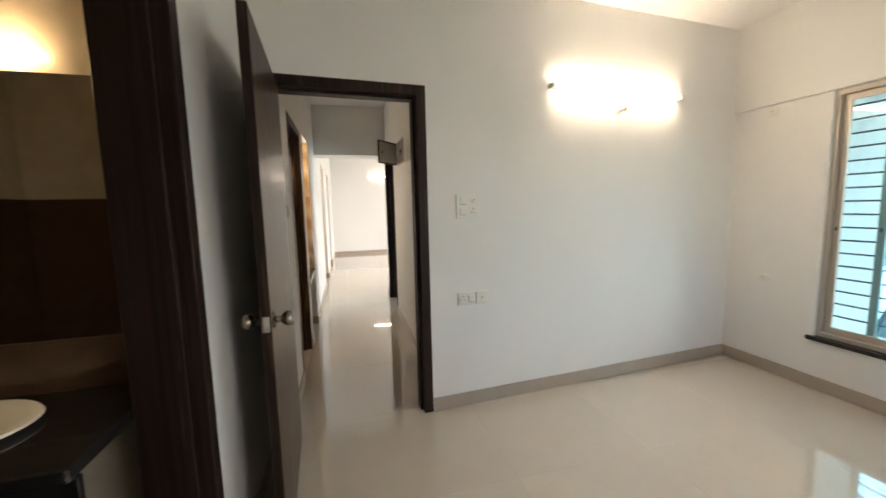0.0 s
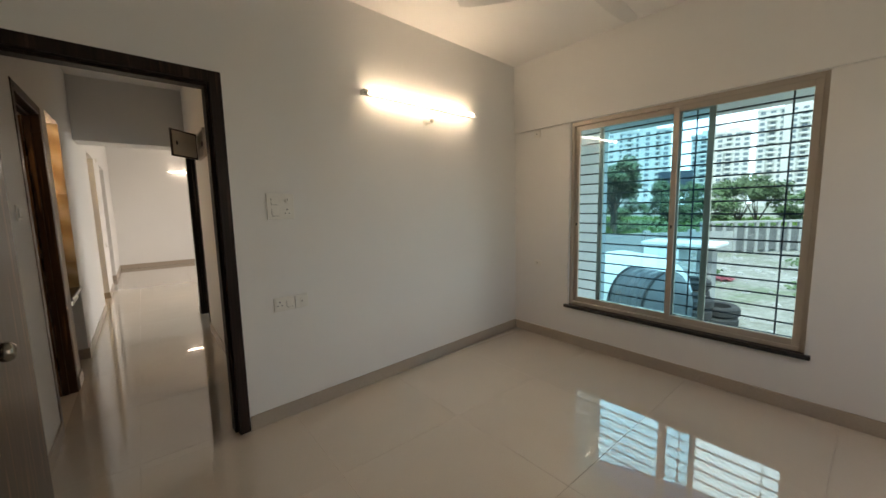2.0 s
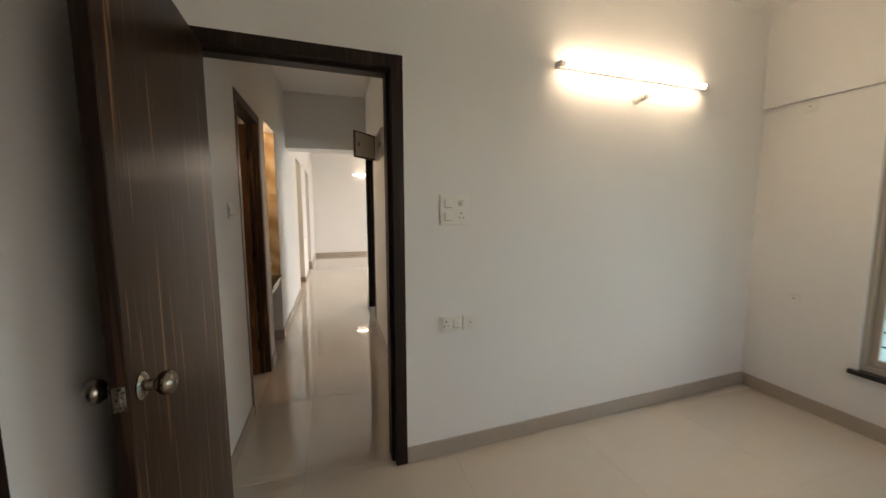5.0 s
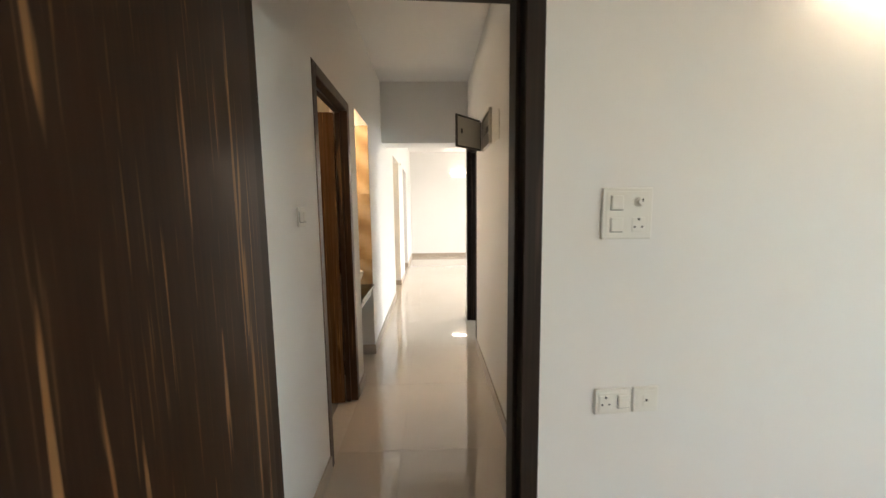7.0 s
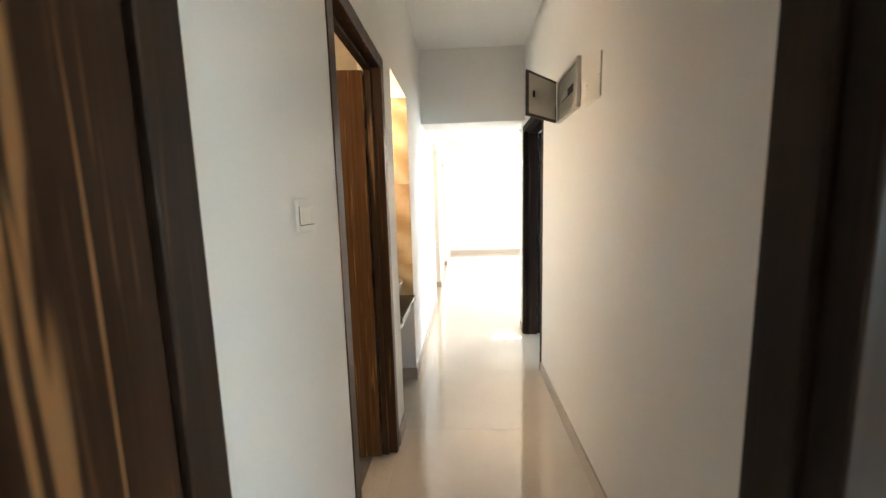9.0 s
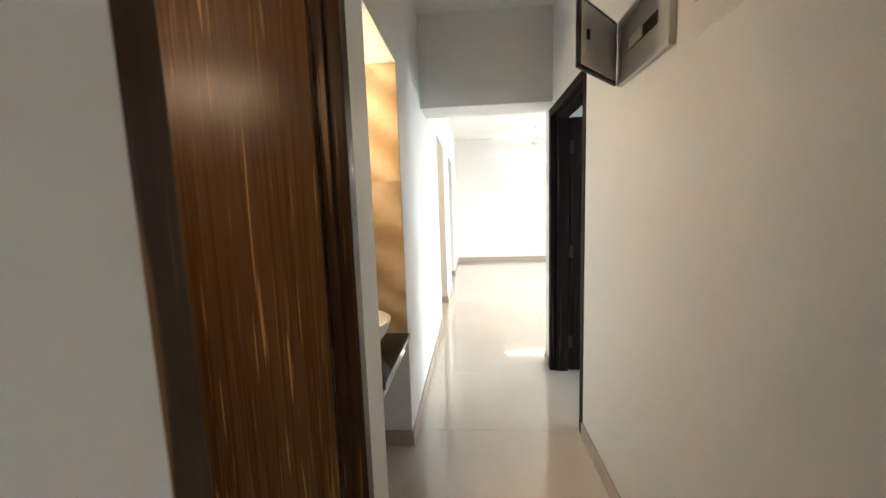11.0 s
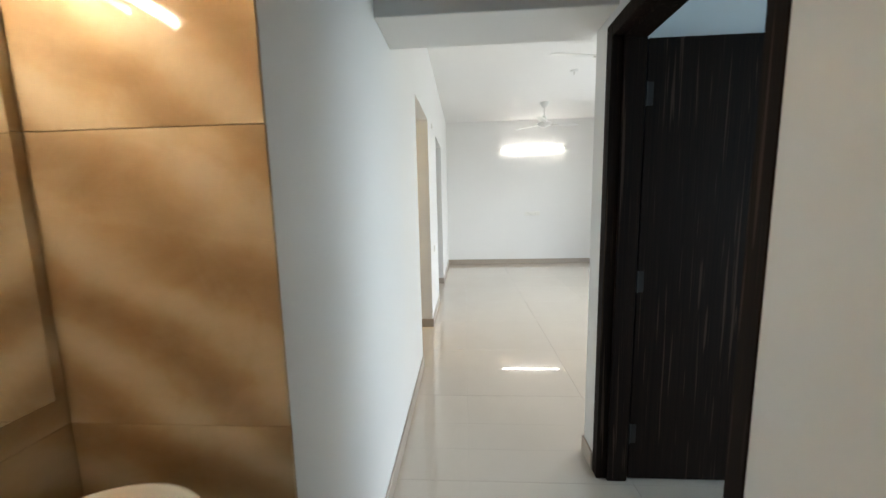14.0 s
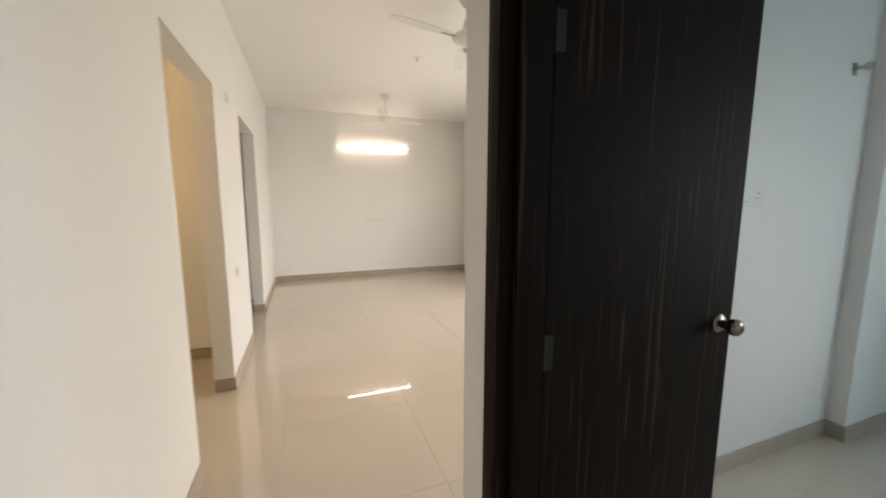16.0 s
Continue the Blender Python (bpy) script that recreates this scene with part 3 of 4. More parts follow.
switch_plate(pose(LX, 0.46, 1.372, 0, 0, 90), 0.085, 0.085, (("rocker", -0.02, 0), ("rocker", 0.02, 0)), "small ivory switch plate on the corridor wall")
switch_plate(pose(1.39, HN, 1.06), 0.32, 0.085, (("socket", -0.08, 0), ("rocker", -0.02, 0), ("socket", 0.06, 0)), "ivory socket plate on the hall end wall")
switch_plate(pose(2.12, 3.64, 1.43), 0.24, 0.09, (("rocker", -0.10, 0), ("rocker", -0.04, 0), ("socket", 0.06, 0)), "ivory switch plate on the second bedroom wall")
switch_plate(pose(LX, 5.92, 0.83, 0, 0, 90), 0.12, 0.085, (("rocker", -0.02, 0), ("rocker", 0.02, 0)), "ivory switch plate between the hall openings")
switch_plate(pose(LX, 5.97, 2.23, 0, 0, 90), 0.10, 0.06, (("coax", 0, 0),), "small ivory outlet high on the hall wall")
cover = thing("cover_plate", pose(RX, 1.36, 1.93, 0, 0, -90), "blank white cover plate beside the distribution board", "cover plate")
part("plate", B(((-0.095, -0.006, -0.095), (0.095, 0, 0.095), 0.002)), PLASTIC, cover)
for sx in (-1, 1):
    bm = bmesh.new()
    rod(bm, (sx * 0.08, -0.0078, 0), (sx * 0.08, -0.0055, 0), 0.004, 10)
    part("screw", bm, STEEL, cover, "steel screw")

# distribution board with its lid ajar
db = thing("distribution_board", pose(RX, 1.75, 1.985, 0, 0, -90), "grey steel distribution board on the wall, lid open", "fuse box")
part("box_frame", B(((-0.20, -0.022, -0.125), (-0.18, 0, 0.125), 0.002), ((0.18, -0.022, -0.125), (0.20, 0, 0.125), 0.002),
                    ((-0.18, -0.022, 0.105), (0.18, 0, 0.125), 0.002), ((-0.18, -0.022, -0.125), (0.18, 0, -0.105), 0.002)), PANELM, db, "grey steel rim")
part("breaker_cover", B(((-0.18, -0.012, -0.105), (0.18, 0, 0.105), 0.002)), PANELM, db)
part("breaker_slot", B(((-0.11, -0.0135, -0.022), (0.11, -0.0115, 0.022), 0.001)), SLOT, db, "dark breaker slot")
for k in range(6):
    part("breaker", B(((-0.10 + k * 0.018, -0.020, -0.018), (-0.084 + k * 0.018, -0.013, 0.018), 0.002)), PLASTIC, db, "white circuit breaker")
lid_mesh = mesh_of("lid", B(((0, -0.012, -0.122), (0.33, 0, 0.122), 0.003)), PANELD)
lid = new("lid", lid_mesh)
lid.parent = db
lid.matrix_local = pose(-0.195, -0.024, 0, 0, 0, -42)
part("lid_face", B(((0.018, -0.0145, -0.106), (0.312, -0.0115, 0.106), 0.001)), PANELM, lid, "light grey inner face of the lid")
part("lid_back", B(((0.018, -0.001, -0.106), (0.312, 0.0025, 0.106), 0.001)), PANELM, lid, "light grey lid face")
part("lid_lock", B(((0.262, -0.026, -0.022), (0.278, -0.0144, 0.022), 0.003)), SLOT, lid, "dark lock catch")
part("lid_knob", B(((0.262, 0.0024, -0.018), (0.278, 0.012, 0.018), 0.003)), SLOT, lid, "dark lid handle")


# ---- ceiling fans ----
def ceiling_fan(m, drop, reach, label, pitch=11):
    """Hangs from z = 0."""
    d = thing("ceiling_fan", m, label, "ceiling fan", "ceiling fans")
    bm = bmesh.new()
    lathe(bm, [(0, 0), (0.078, 0), (0.080, -0.008), (0.050, -0.06), (0.020, -0.09), (0, -0.09)], 24)
    part("canopy", bm, FANM, d, "", True)
    bm = bmesh.new()
    rod(bm, (0, 0, -drop), (0, 0, -0.06), 0.013)
    lathe(bm, [(0.014, -drop + 0.13), (0.030, -drop + 0.12), (0.052, -drop + 0.03), (0.02, -drop + 0.03)], 20)
    part("down_rod", bm, FANM, d, "", True)
    bm = bmesh.new()
    lathe(bm, [(0, -drop + 0.075), (0.020, -drop + 0.072), (0.045, -drop + 0.028), (0.100, -drop + 0.022), (0.122, -drop + 0.004), (0.122, -drop - 0.012),
               (0.104, -drop - 0.032), (0.060, -drop - 0.048), (0.040, -drop - 0.060), (0, -drop - 0.064)], 32)
    part("motor", bm, FANM, d, "", True)
    for k in range(3):
        bm = bmesh.new()
        n = 10
        rows_ = []
        for i in range(n + 1):
            u = i / n
            r = 0.17 + (reach - 0.17) * u
            wd = 0.052 + 0.014 * math.sin(math.pi * min(1, u * 1.1)) - 0.022 * max(0, u - 0.93) / 0.07
            tilt = radians(pitch * (1 - 0.36 * u))
            pair = []
            for s in (-1, 1):
                for dz in (0.002, -0.002):
                    pair.append(bm.verts.new((r, s * wd * math.cos(tilt), s * wd * math.sin(tilt) + dz)))
            rows_.append(pair)
        for a, b in zip(rows_, rows_[1:]):
            for i, j in ((0, 1), (1, 3), (3, 2), (2, 0)):
                bm.faces.new((a[i], a[j], b[j], b[i]))
        bm.faces.new([rows_[0][i] for i in (0, 2, 3, 1)])
        bm.faces.new([rows_[-1][i] for i in (0, 1, 3, 2)])
        bl = part("blade", bm, FANM, d)
        bl.matrix_local = pose(0, 0, -drop - 0.012, 0, 0, 120 * k)
        part("blade_bracket", B(((0.09, -0.02, -0.004), (0.24, 0.02, -0.0015), 0.001)), STEEL, bl, "pressed metal blade bracket")
    return d


ceiling_fan(pose(2.06, -1.26, HB, 0, 0, 3), 0.185, 0.70, "white three-blade ceiling fan in the bedroom")
ceiling_fan(pose(1.33, 8.1, HH, 0, 0, 12), 0.34, 0.62, "white three-blade ceiling fan at the far end of the hall", -11)
ceiling_fan(pose(1.40, 5.28, HH, 0, 0, 193), 0.30, 0.66, "white three-blade ceiling fan near the corridor", -11)
hook = thing("ceiling_hook", pose(1.375, 6.58, HH), "small dark ceiling hook box", "ceiling hook")
bm = bmesh.new()
lathe(bm, [(0, 0), (0.05, 0), (0.05, -0.006), (0.02, -0.010), (0, -0.010)], 20)
part("hook_plate", bm, FANM, hook, "", True)
bm = bmesh.new()
rod(bm, (0, 0, -0.05), (0, 0, -0.009), 0.005)
part("hook_pin", bm, STEEL, hook)

# ---- washbasin niche ----
CZ = 0.69
ctr = thing("washbasin_counter", pose(0, 0, 0), "polished black granite washbasin counter in the niche", "counter")
part("slab", B(((-0.895, NY0 + 0.002, CZ - 0.03), (LX + 0.012, NY1 - 0.002, CZ), 0.004)), GRANITE, ctr)
part("apron", B(((LX - 0.03, NY0 + 0.002, CZ - 0.09), (LX - 0.01, NY1 - 0.002, CZ - 0.03), 0.002)), GRANITE, ctr)
bas = thing("washbasin", pose(-0.64, 2.03, CZ), "white glazed ceramic bowl washbasin on black granite", "washbasin")
bm = bmesh.new()
lathe(bm, [(0, 0), (0.085, 0), (0.10, 0.006), (0.15, 0.05), (0.188, 0.105), (0.205, 0.155), (0.206, 0.162), (0.200, 0.165), (0.193, 0.160), (0.175, 0.105), (0.135, 0.05), (0.08, 0.026), (0.03, 0.022), (0, 0.022)], 48)
part("bowl", bm, CERAMIC, bas, "", True)
bm = bmesh.new()
lathe(bm, [(0, 0.0225), (0.024, 0.0225), (0.026, 0.026), (0.016, 0.028), (0, 0.027)], 20)
part("drain", bm, STEEL, bas, "chrome drain", True)
mir = thing("niche_mirror", pose(-0.882, 0, 0), "tall frameless mirror on the stone-clad niche wall", "mirror")
part("mirror_glass", B(((0, 1.76, 1.0), (0.006, 2.275, 1.78), 0.001)), MIRROR, mir)
nl = thing("niche_lamp", pose(-0.892, 2.06, 1.90), "lit warm picture lamp over the niche mirror", "wall lamp")
part("lamp_base", B(((0, -0.03, -0.03), (0.02, 0.03, 0.03), 0.004)), STEEL, nl)
bm = bmesh.new()
rod(bm, (0.06, -0.12, 0.0), (0.06, 0.12, 0.0), 0.013, 16)
part("lamp_tube", bm, LITW, nl, "glowing warm tube", True)
part("lamp_arm", B(((0.018, -0.008, -0.006), (0.052, 0.008, 0.006), 0.002)), STEEL, nl)

# ---- attached bathroom ----
bc = thing("bathroom_counter", pose(0, 0, 0), "black granite counter in the attached bathroom", "counter")
part("slab", B(((-1.9, -1.305, 0.75), (-0.662, -0.822, 0.79), 0.006)), GRANITE, bc)
part("front", B(((-1.9, -1.28, 0.0), (-0.662, -1.26, 0.75), 0.002)), GRANITE, bc)
bb = thing("counter_basin", pose(-1.10, -1.07, 0.79), "oval white ceramic basin on the dark counter", "washbasin")
bm = bmesh.new()
lathe(bm, [(0, 0.003), (0.10, 0.003), (0.19, 0.008), (0.205, 0.016), (0.20, 0.022), (0.175, 0.022), (0.14, 0.012), (0.06, 0.006), (0, 0.005)], 40, Matrix.Diagonal((1.1, 0.85, 1, 1)))
part("bowl", bm, CERAMIC, bb, "", True)
bmr = thing("bathroom_mirror", pose(0, -0.822, 0), "wide frameless mirror over the bathroom counter", "mirror")
part("mirror_glass", B(((-1.75, -0.006, 0.965), (-0.68, 0, 1.815), 0.001)), MIRROR, bmr)
solid("bath_splashback", [((-1.9, -0.834, 0.79), (-0.662, -0.82, 0.963))], BROWN, "glossy dark brown tile upstand behind the basin", "splashback", 0.001)
bl = thing("bathroom_lamp", pose(-1.07, -0.822, 1.90), "lit warm wall lamp above the bathroom mirror", "wall lamp")
part("lamp_base", B(((-0.05, -0.02, -0.03), (0.05, 0, 0.03), 0.004)), STEEL, bl)
bm = bmesh.new()
rod(bm, (-0.16, -0.05, -0.02), (0.16, -0.05, -0.02), 0.02, 16)
part("lamp_tube", bm, emitter("lit_bath_lamp", (1.0, 0.75, 0.42), 11.0), bl, "glowing warm tube", True)
part("lamp_arm", B(((-0.01, -0.04, -0.02), (0.01, -0.018, 0.0), 0.002)), STEEL, bl)

# unseen lamps of the side rooms, assumed from the warm light in their doorways
tube_lamp("tube_lamp", pose(-1.3, 0.12, 2.1, 0, 0, 180), 0.6, emitter("lit_toilet_tube", (1.0, 0.76, 0.50), 26.0), "unseen lit tube lamp assumed in the corridor bathroom")
tube_lamp("tube_lamp", pose(-2.1, 5.1, 2.2, 0, 0, 90), 0.9, emitter("lit_kitchen_tube", (1.0, 0.72, 0.38), 40.0), "lit tube lamp in the side room")
br = thing("curtain_bracket", pose(2.87, 3.64, 2.09), "small steel curtain rod bracket on the wall", "bracket")
part("bracket_plate", B(((-0.02, -0.004, -0.03), (0.02, 0, 0.03), 0.001)), STEEL, br)
bm = bmesh.new()
rod(bm, (0, -0.05, 0), (0, -0.003, 0), 0.008)
lathe(bm, [(0, 0), (0.02, 0), (0.02, 0.02), (0, 0.02)], 16, pose(0, -0.045, 0, 90))
part("bracket_arm", bm, STEEL, br, "", True)

# ---- outside ----
GZ = -1.1
EARTH, nt_, b_ = material("trodden_earth", 0.95)
p_ = where(nt_)
n1, n2 = noise_of(nt_, p_, 0.35, 7, 0.65, 0.5), noise_of(nt_, p_, 5.0, 6, 0.7)
c_ = ramp(nt_, n1, [(0.42, (0.07, 0.12, 0.035)), (0.52, (0.20, 0.19, 0.155)), (0.7, (0.30, 0.29, 0.26))])
nt_.links.new(mixed(nt_, 0.35, c_, ramp(nt_, n2, [(0.35, (0.10, 0.10, 0.07)), (0.65, (0.50, 0.48, 0.45))])), b_.inputs["Base Color"])
bump(nt_, b_, n2, 0.6, 0.05)
bm = bmesh.new()
vs = [bm.verts.new(p) for p in ((-900, -900, GZ), (900, -900, GZ), (900, 900, GZ), (-900, 900, GZ))]
bm.faces.new(vs)
tagged(new("ground", mesh_of("ground", bm, EARTH)), "trodden pale earth with patches of weeds", "ground", "", "structure")
solid("window_canopy", [((WX + 0.2, -3.6, 2.16), (WX + 1.2, 0.6, 2.28))], WHITEEXT, "white plastered canopy slab over the window", "canopy", 0.01)
solid("wall_outside_fin", [((WX + 0.2, -0.44, GZ), (WX + 0.85, -0.32, 2.16))], WHITEEXT, "white plastered fin wall beside the window", CW, 0.01)


def clump(bm, c, r, n, rnd, flat=0.8, leaf=0.16):
    """Many small leaf blades scattered through a lumpy volume."""
    for _ in range(n):
        v = Vector((rnd.gauss(0, 1), rnd.gauss(0, 1), rnd.gauss(0, 1))).normalized() * (rnd.random() ** 0.45) * r
        p = Vector(c) + Vector((v.x, v.y, v.z * flat))
        a = Vector((rnd.uniform(-1, 1), rnd.uniform(-1, 1), rnd.uniform(-0.6, 0.6))).normalized() * leaf * rnd.uniform(0.6, 1.4)
        b = a.orthogonal().normalized() * leaf * rnd.uniform(0.4, 0.8)
        bm.faces.new([bm.verts.new(q) for q in (p - a, p + b, p + a, p - b)])


LEAF = foliage("dark_leaves", (0.045, 0.075, 0.035), (0.09, 0.14, 0.06))
LEAF2 = foliage("fresh_leaves", (0.06, 0.11, 0.045), (0.11, 0.18, 0.075))
BARK = plain("grey_bark", (0.10, 0.08, 0.06), 0.9, grain=12, vary=0.3, relief=0.4)


def tree(x, y, h, spread, seed, leaf_mat, label, low=0.42):
    rnd = random.Random(seed)
    d = thing("tree", pose(x, y, GZ), label, "tree", "trees")
    bm = bmesh.new()
    tips = []
    base = h * low
    lathe(bm, [(0.16, -0.05), (0.12, base * 0.5), (0.09, base)], 10)
    for k in range(8):
        a = k * 0.8 + rnd.uniform(-0.3, 0.3)
        tip = Vector((math.cos(a) * spread * rnd.uniform(0.4, 0.8), math.sin(a) * spread * rnd.uniform(0.4, 0.8), h * rnd.uniform(low + 0.12, 0.9)))
        start = Vector((0, 0, base * rnd.uniform(0.75, 1.0)))
        m = Matrix.Translation(start) @ (tip - start).to_track_quat("Z", "Y").to_matrix().to_4x4()
        lathe(bm, [(0.06, 0), (0.04, (tip - start).length * 0.5), (0.012, (tip - start).length)], 7, m)
        tips.append(tip)
    part("trunk", bm, BARK, d, "grey forked trunk and limbs")
    bm = bmesh.new()
    for tip in tips:
        for _ in range(3):
            o = Vector((rnd.uniform(-1, 1), rnd.uniform(-1, 1), rnd.uniform(-0.5, 0.7))) * spread * 0.35
            clump(bm, tip + o, spread * rnd.uniform(0.22, 0.4), 130, rnd, 0.75, 0.13)
    part("crown", bm, leaf_mat, d, "uneven leafy crown with gaps")
    return d


tree(24.9, 9.3, 5.6, 1.9, 3, LEAF, "dark green spreading tree beyond the boundary wall")
tree(28.5, 11.2, 5.0, 1.7, 4, LEAF, "dark green tree beside the taller one")
for k, (x, y, h, sp) in enumerate(((40, 11, 4.2, 2.2), (43, 8.5, 4.0, 2.4), (46, 5.5, 4.6, 2.6), (46, 2.5, 3.8, 2.4), (49, 7.5, 4.6, 2.6), (40, 16, 4.2, 2.3), (50, 14, 4.8, 2.6))):
    tree(x, y, h, sp, 20 + k, LEAF2 if k % 2 else LEAF, "leafy green tree behind the boundary fence", 0.05)
GRASS = foliage("meadow_grass", (0.085, 0.17, 0.03), (0.16, 0.30, 0.06))
rnd = random.Random(12)
bm = bmesh.new()
for _ in range(26000):
    x, y = 17 + 40 * rnd.random() ** 1.4, rnd.uniform(-2, 34)
    if (x - 18.6) * 4.7 + (y - 4.7) * 5.7 < 4 or (x < 20 and (x - 12.8) * 3.8 + (y - 8.6) * 5.7 < 4):
        continue
    h, a = rnd.uniform(0.25, 0.75), rnd.uniform(0, 6.28)
    w = Vector((math.cos(a), math.sin(a), 0)) * rnd.uniform(0.05, 0.13)
    p = Vector((x, y, GZ))
    bm.faces.new([bm.verts.new(q) for q in (p - w, p + w, p + w * 0.2 + Vector((rnd.uniform(-0.12, 0.12), rnd.uniform(-0.12, 0.12), h)))])
tagged(new("meadow_grass", mesh_of("meadow_grass", bm, GRASS)), "tall bright green meadow grass beyond the boundary wall", "grass", "", "stuff")
rnd = random.Random(8)
bm = bmesh.new()
for k in range(90):
    u = rnd.random()
    clump(bm, (26 + 16 * rnd.random(), 3 + 14 * u, GZ + 0.35), rnd.uniform(0.5, 1.1), 60, rnd, 0.6, 0.16)
for k in range(26):
    clump(bm, (rnd.uniform(9, 20), rnd.uniform(-2, 6), GZ + 0.08), rnd.uniform(0.2, 0.5), 40, rnd, 0.35, 0.08)
tagged(new("shrubs", mesh_of("shrubs", bm, LEAF2)), "bright green weeds and low shrubs on the plot", "shrubs", "", "stuff")
bm = bmesh.new()
for k in range(260):
    x, y, q = rnd.uniform(8, 21), rnd.uniform(-4, 5), rnd.uniform(0.03, 0.13)
    lathe(bm, [(0, q * 0.7), (q * 0.6, q * 0.55), (q, 0.0)], 5, pose(x, y, GZ, rnd.uniform(-20, 20), rnd.uniform(-20, 20), rnd.uniform(0, 360)))
tagged(new("rubble", mesh_of("rubble", bm, CONC)), "pale broken rubble and stones on the ground", "rubble", "", "stuff")


def run_of(x0, y0, x1, y1):
    v = Vector((x1 - x0, y1 - y0, 0))
    return v.length, pose(x0, y0, GZ, 0, 0, math.degrees(math.atan2(v.y, v.x)))


# dark boards stand in for the dark gaps between the fence posts
GAPC = plain("dark_gap_concrete", (0.15, 0.15, 0.145), 0.9, grain=5, vary=0.3)
ln, m = run_of(20.4, 3.1, 24.4, -0.1)
fence = thing("precast_fence", m, "grey precast concrete fence with upright posts", "fence")
k, x = 0, 0.0
while x < ln:
    part("post", B(((x, -0.07, 0), (x + 0.14, 0.07, 1.40), 0.01)), CONC, fence)
    part("board", B(((x + 0.14, -0.02, 0.1), (x + 0.52, 0.02, 1.22), 0.006)), GAPC, fence)
    x += 0.52
part("rail", B(((0, -0.09, 1.40), (ln, 0.09, 1.50), 0.01)), CONC, fence, "grey concrete coping")
part("end_block", B(((ln + 0.55, -0.3, 0), (ln + 2.2, 0.3, 1.6), 0.02)), CONC, fence, "grey concrete end block")
ln, m = run_of(12.8, 8.6, 20.2, 3.2)
bw = thing("boundary_wall", m, "low grey concrete boundary wall in bays", "wall")
x = 0.0
while x < ln:
    part("pier", B(((x, -0.12, 0), (x + 0.25, 0.12, 1.15), 0.01)), CONC, bw)
    part("bay", B(((x + 0.25, -0.06, 0), (x + 2.2, 0.06, 1.03), 0.01)), CONC, bw)
    x += 2.2

# apartment towers far off
TOWER = plain("pale_tower_render", (0.66, 0.64, 0.60), 0.8, grain=0.4, vary=0.06, relief=0)
DARKWIN = plain("dark_far_window", (0.20, 0.24, 0.27), 0.2, grain=0.6, vary=0.3, relief=0)


def tower(x, y, face, w, h, depth, cols, floors, label):
    d = thing("apartment_tower", pose(x, y, GZ, 0, 0, face), label, "building", "far towers")
    part("wall", B(((-w / 2, 0, 0), (w / 2, depth, h)), ((-w * 0.32, -1.2, 0), (-w * 0.12, 0, h + 2)), ((w * 0.12, -1.2, 0), (w * 0.32, 0, h + 2))), TOWER, d)
    part("roof", B(((-w / 2 - 0.3, -0.3, h), (w / 2 + 0.3, depth + 0.3, h + 0.9)), ((-w * 0.1, 2, h + 0.9), (w * 0.1, 6, h + 4))), TOWER, d)
    me = mesh_of("window", B(((-0.75, -0.12, -0.2), (0.75, 0.05, 0.9))), DARKWIN)
    mb = mesh_of("balcony", B(((-1.4, -1.3, -0.1), (1.4, -0.02, 0.08)), ((-1.4, -1.3, 0.08), (1.4, -1.2, 0.7))), TOWER)
    for c in range(cols):
        u = (c + 0.5) / cols - 0.5
        front = -1.2 if 0.12 < abs(u) < 0.32 else 0.0
        for f in range(2, floors):
            o = new("window", me)
            o.parent, o.matrix_local = d, pose(u * w, front, f * h / floors + 0.9)
            if c % 3 == 1:
                o = new("balcony", mb)
                o.parent, o.matrix_local = d, pose(u * w, front, f * h / floors)
    return d


tower(160, 68, -66, 30, 31, 14, 9, 15, "pale apartment tower with rows of dark windows")
tower(190, 44, -74, 20, 30, 14, 7, 15, "slim pale apartment tower beside the taller block")
tower(196, 12, -80, 42, 37, 14, 14, 18, "wide pale apartment tower with balconies")
bb2 = thing("billboard", pose(62, 18, GZ, 0, 0, -72), "dark blank billboard on posts beyond the trees", "billboard")
part("board", B(((-2.2, 0, 4.0), (2.2, 0.2, 7.0), 0.03)), plain("dark_board", (0.06, 0.08, 0.10), 0.6), bb2)
for s_ in (-1.6, 1.6):
    part("post", B(((s_ - 0.08, 0.2, 0), (s_ + 0.08, 0.36, 6.5), 0.01)), CONC, bb2)

# overcast sky beyond the towers
CLOUD = emitter("overcast_sky", (0.93, 0.97, 1.0), 1.35)
bm = bmesh.new()
arc = [(320 * math.cos(radians(a)), 320 * math.sin(radians(a))) for a in range(-60, 76, 5)]
cols = [[bm.verts.new((x, y, z)) for z in (-6, 60, 130, 220)] for x, y in arc]
for a, b in zip(cols, cols[1:]):
    for i in range(3):
        bm.faces.new((a[i], b[i], b[i + 1], a[i + 1]))
tagged(new("backdrop", mesh_of("backdrop", bm, CLOUD)), "bright white overcast sky behind the far towers", "sky", "", "structure")

# yard below the window
TANKM = plain("grey_ribbed_plastic", (0.10, 0.105, 0.11), 0.5, grain=8, vary=0.25)
TARP = plain("white_tarpaulin", (0.70, 0.71, 0.70), 0.6, grain=6, vary=0.08, relief=0.4)
RUB = plain("black_rubber", (0.022, 0.022, 0.023), 0.75, grain=14, vary=0.4)
tank = thing("storage_tank", pose(7.1, 0.62, GZ), "grey ribbed storage tank lying on the ground", "tank")
axis = pose(0, 0, 0.63, 0, 90, -104)
prof = [(0, 0), (0.42, 0.0), (0.56, 0.05)]
for k in range(5):
    prof += [(0.60, 0.07 + k * 0.16), (0.635, 0.10 + k * 0.16), (0.635, 0.16 + k * 0.16), (0.60, 0.19 + k * 0.16)]
prof += [(0.5, 0.92), (0.3, 0.97), (0, 0.98)]
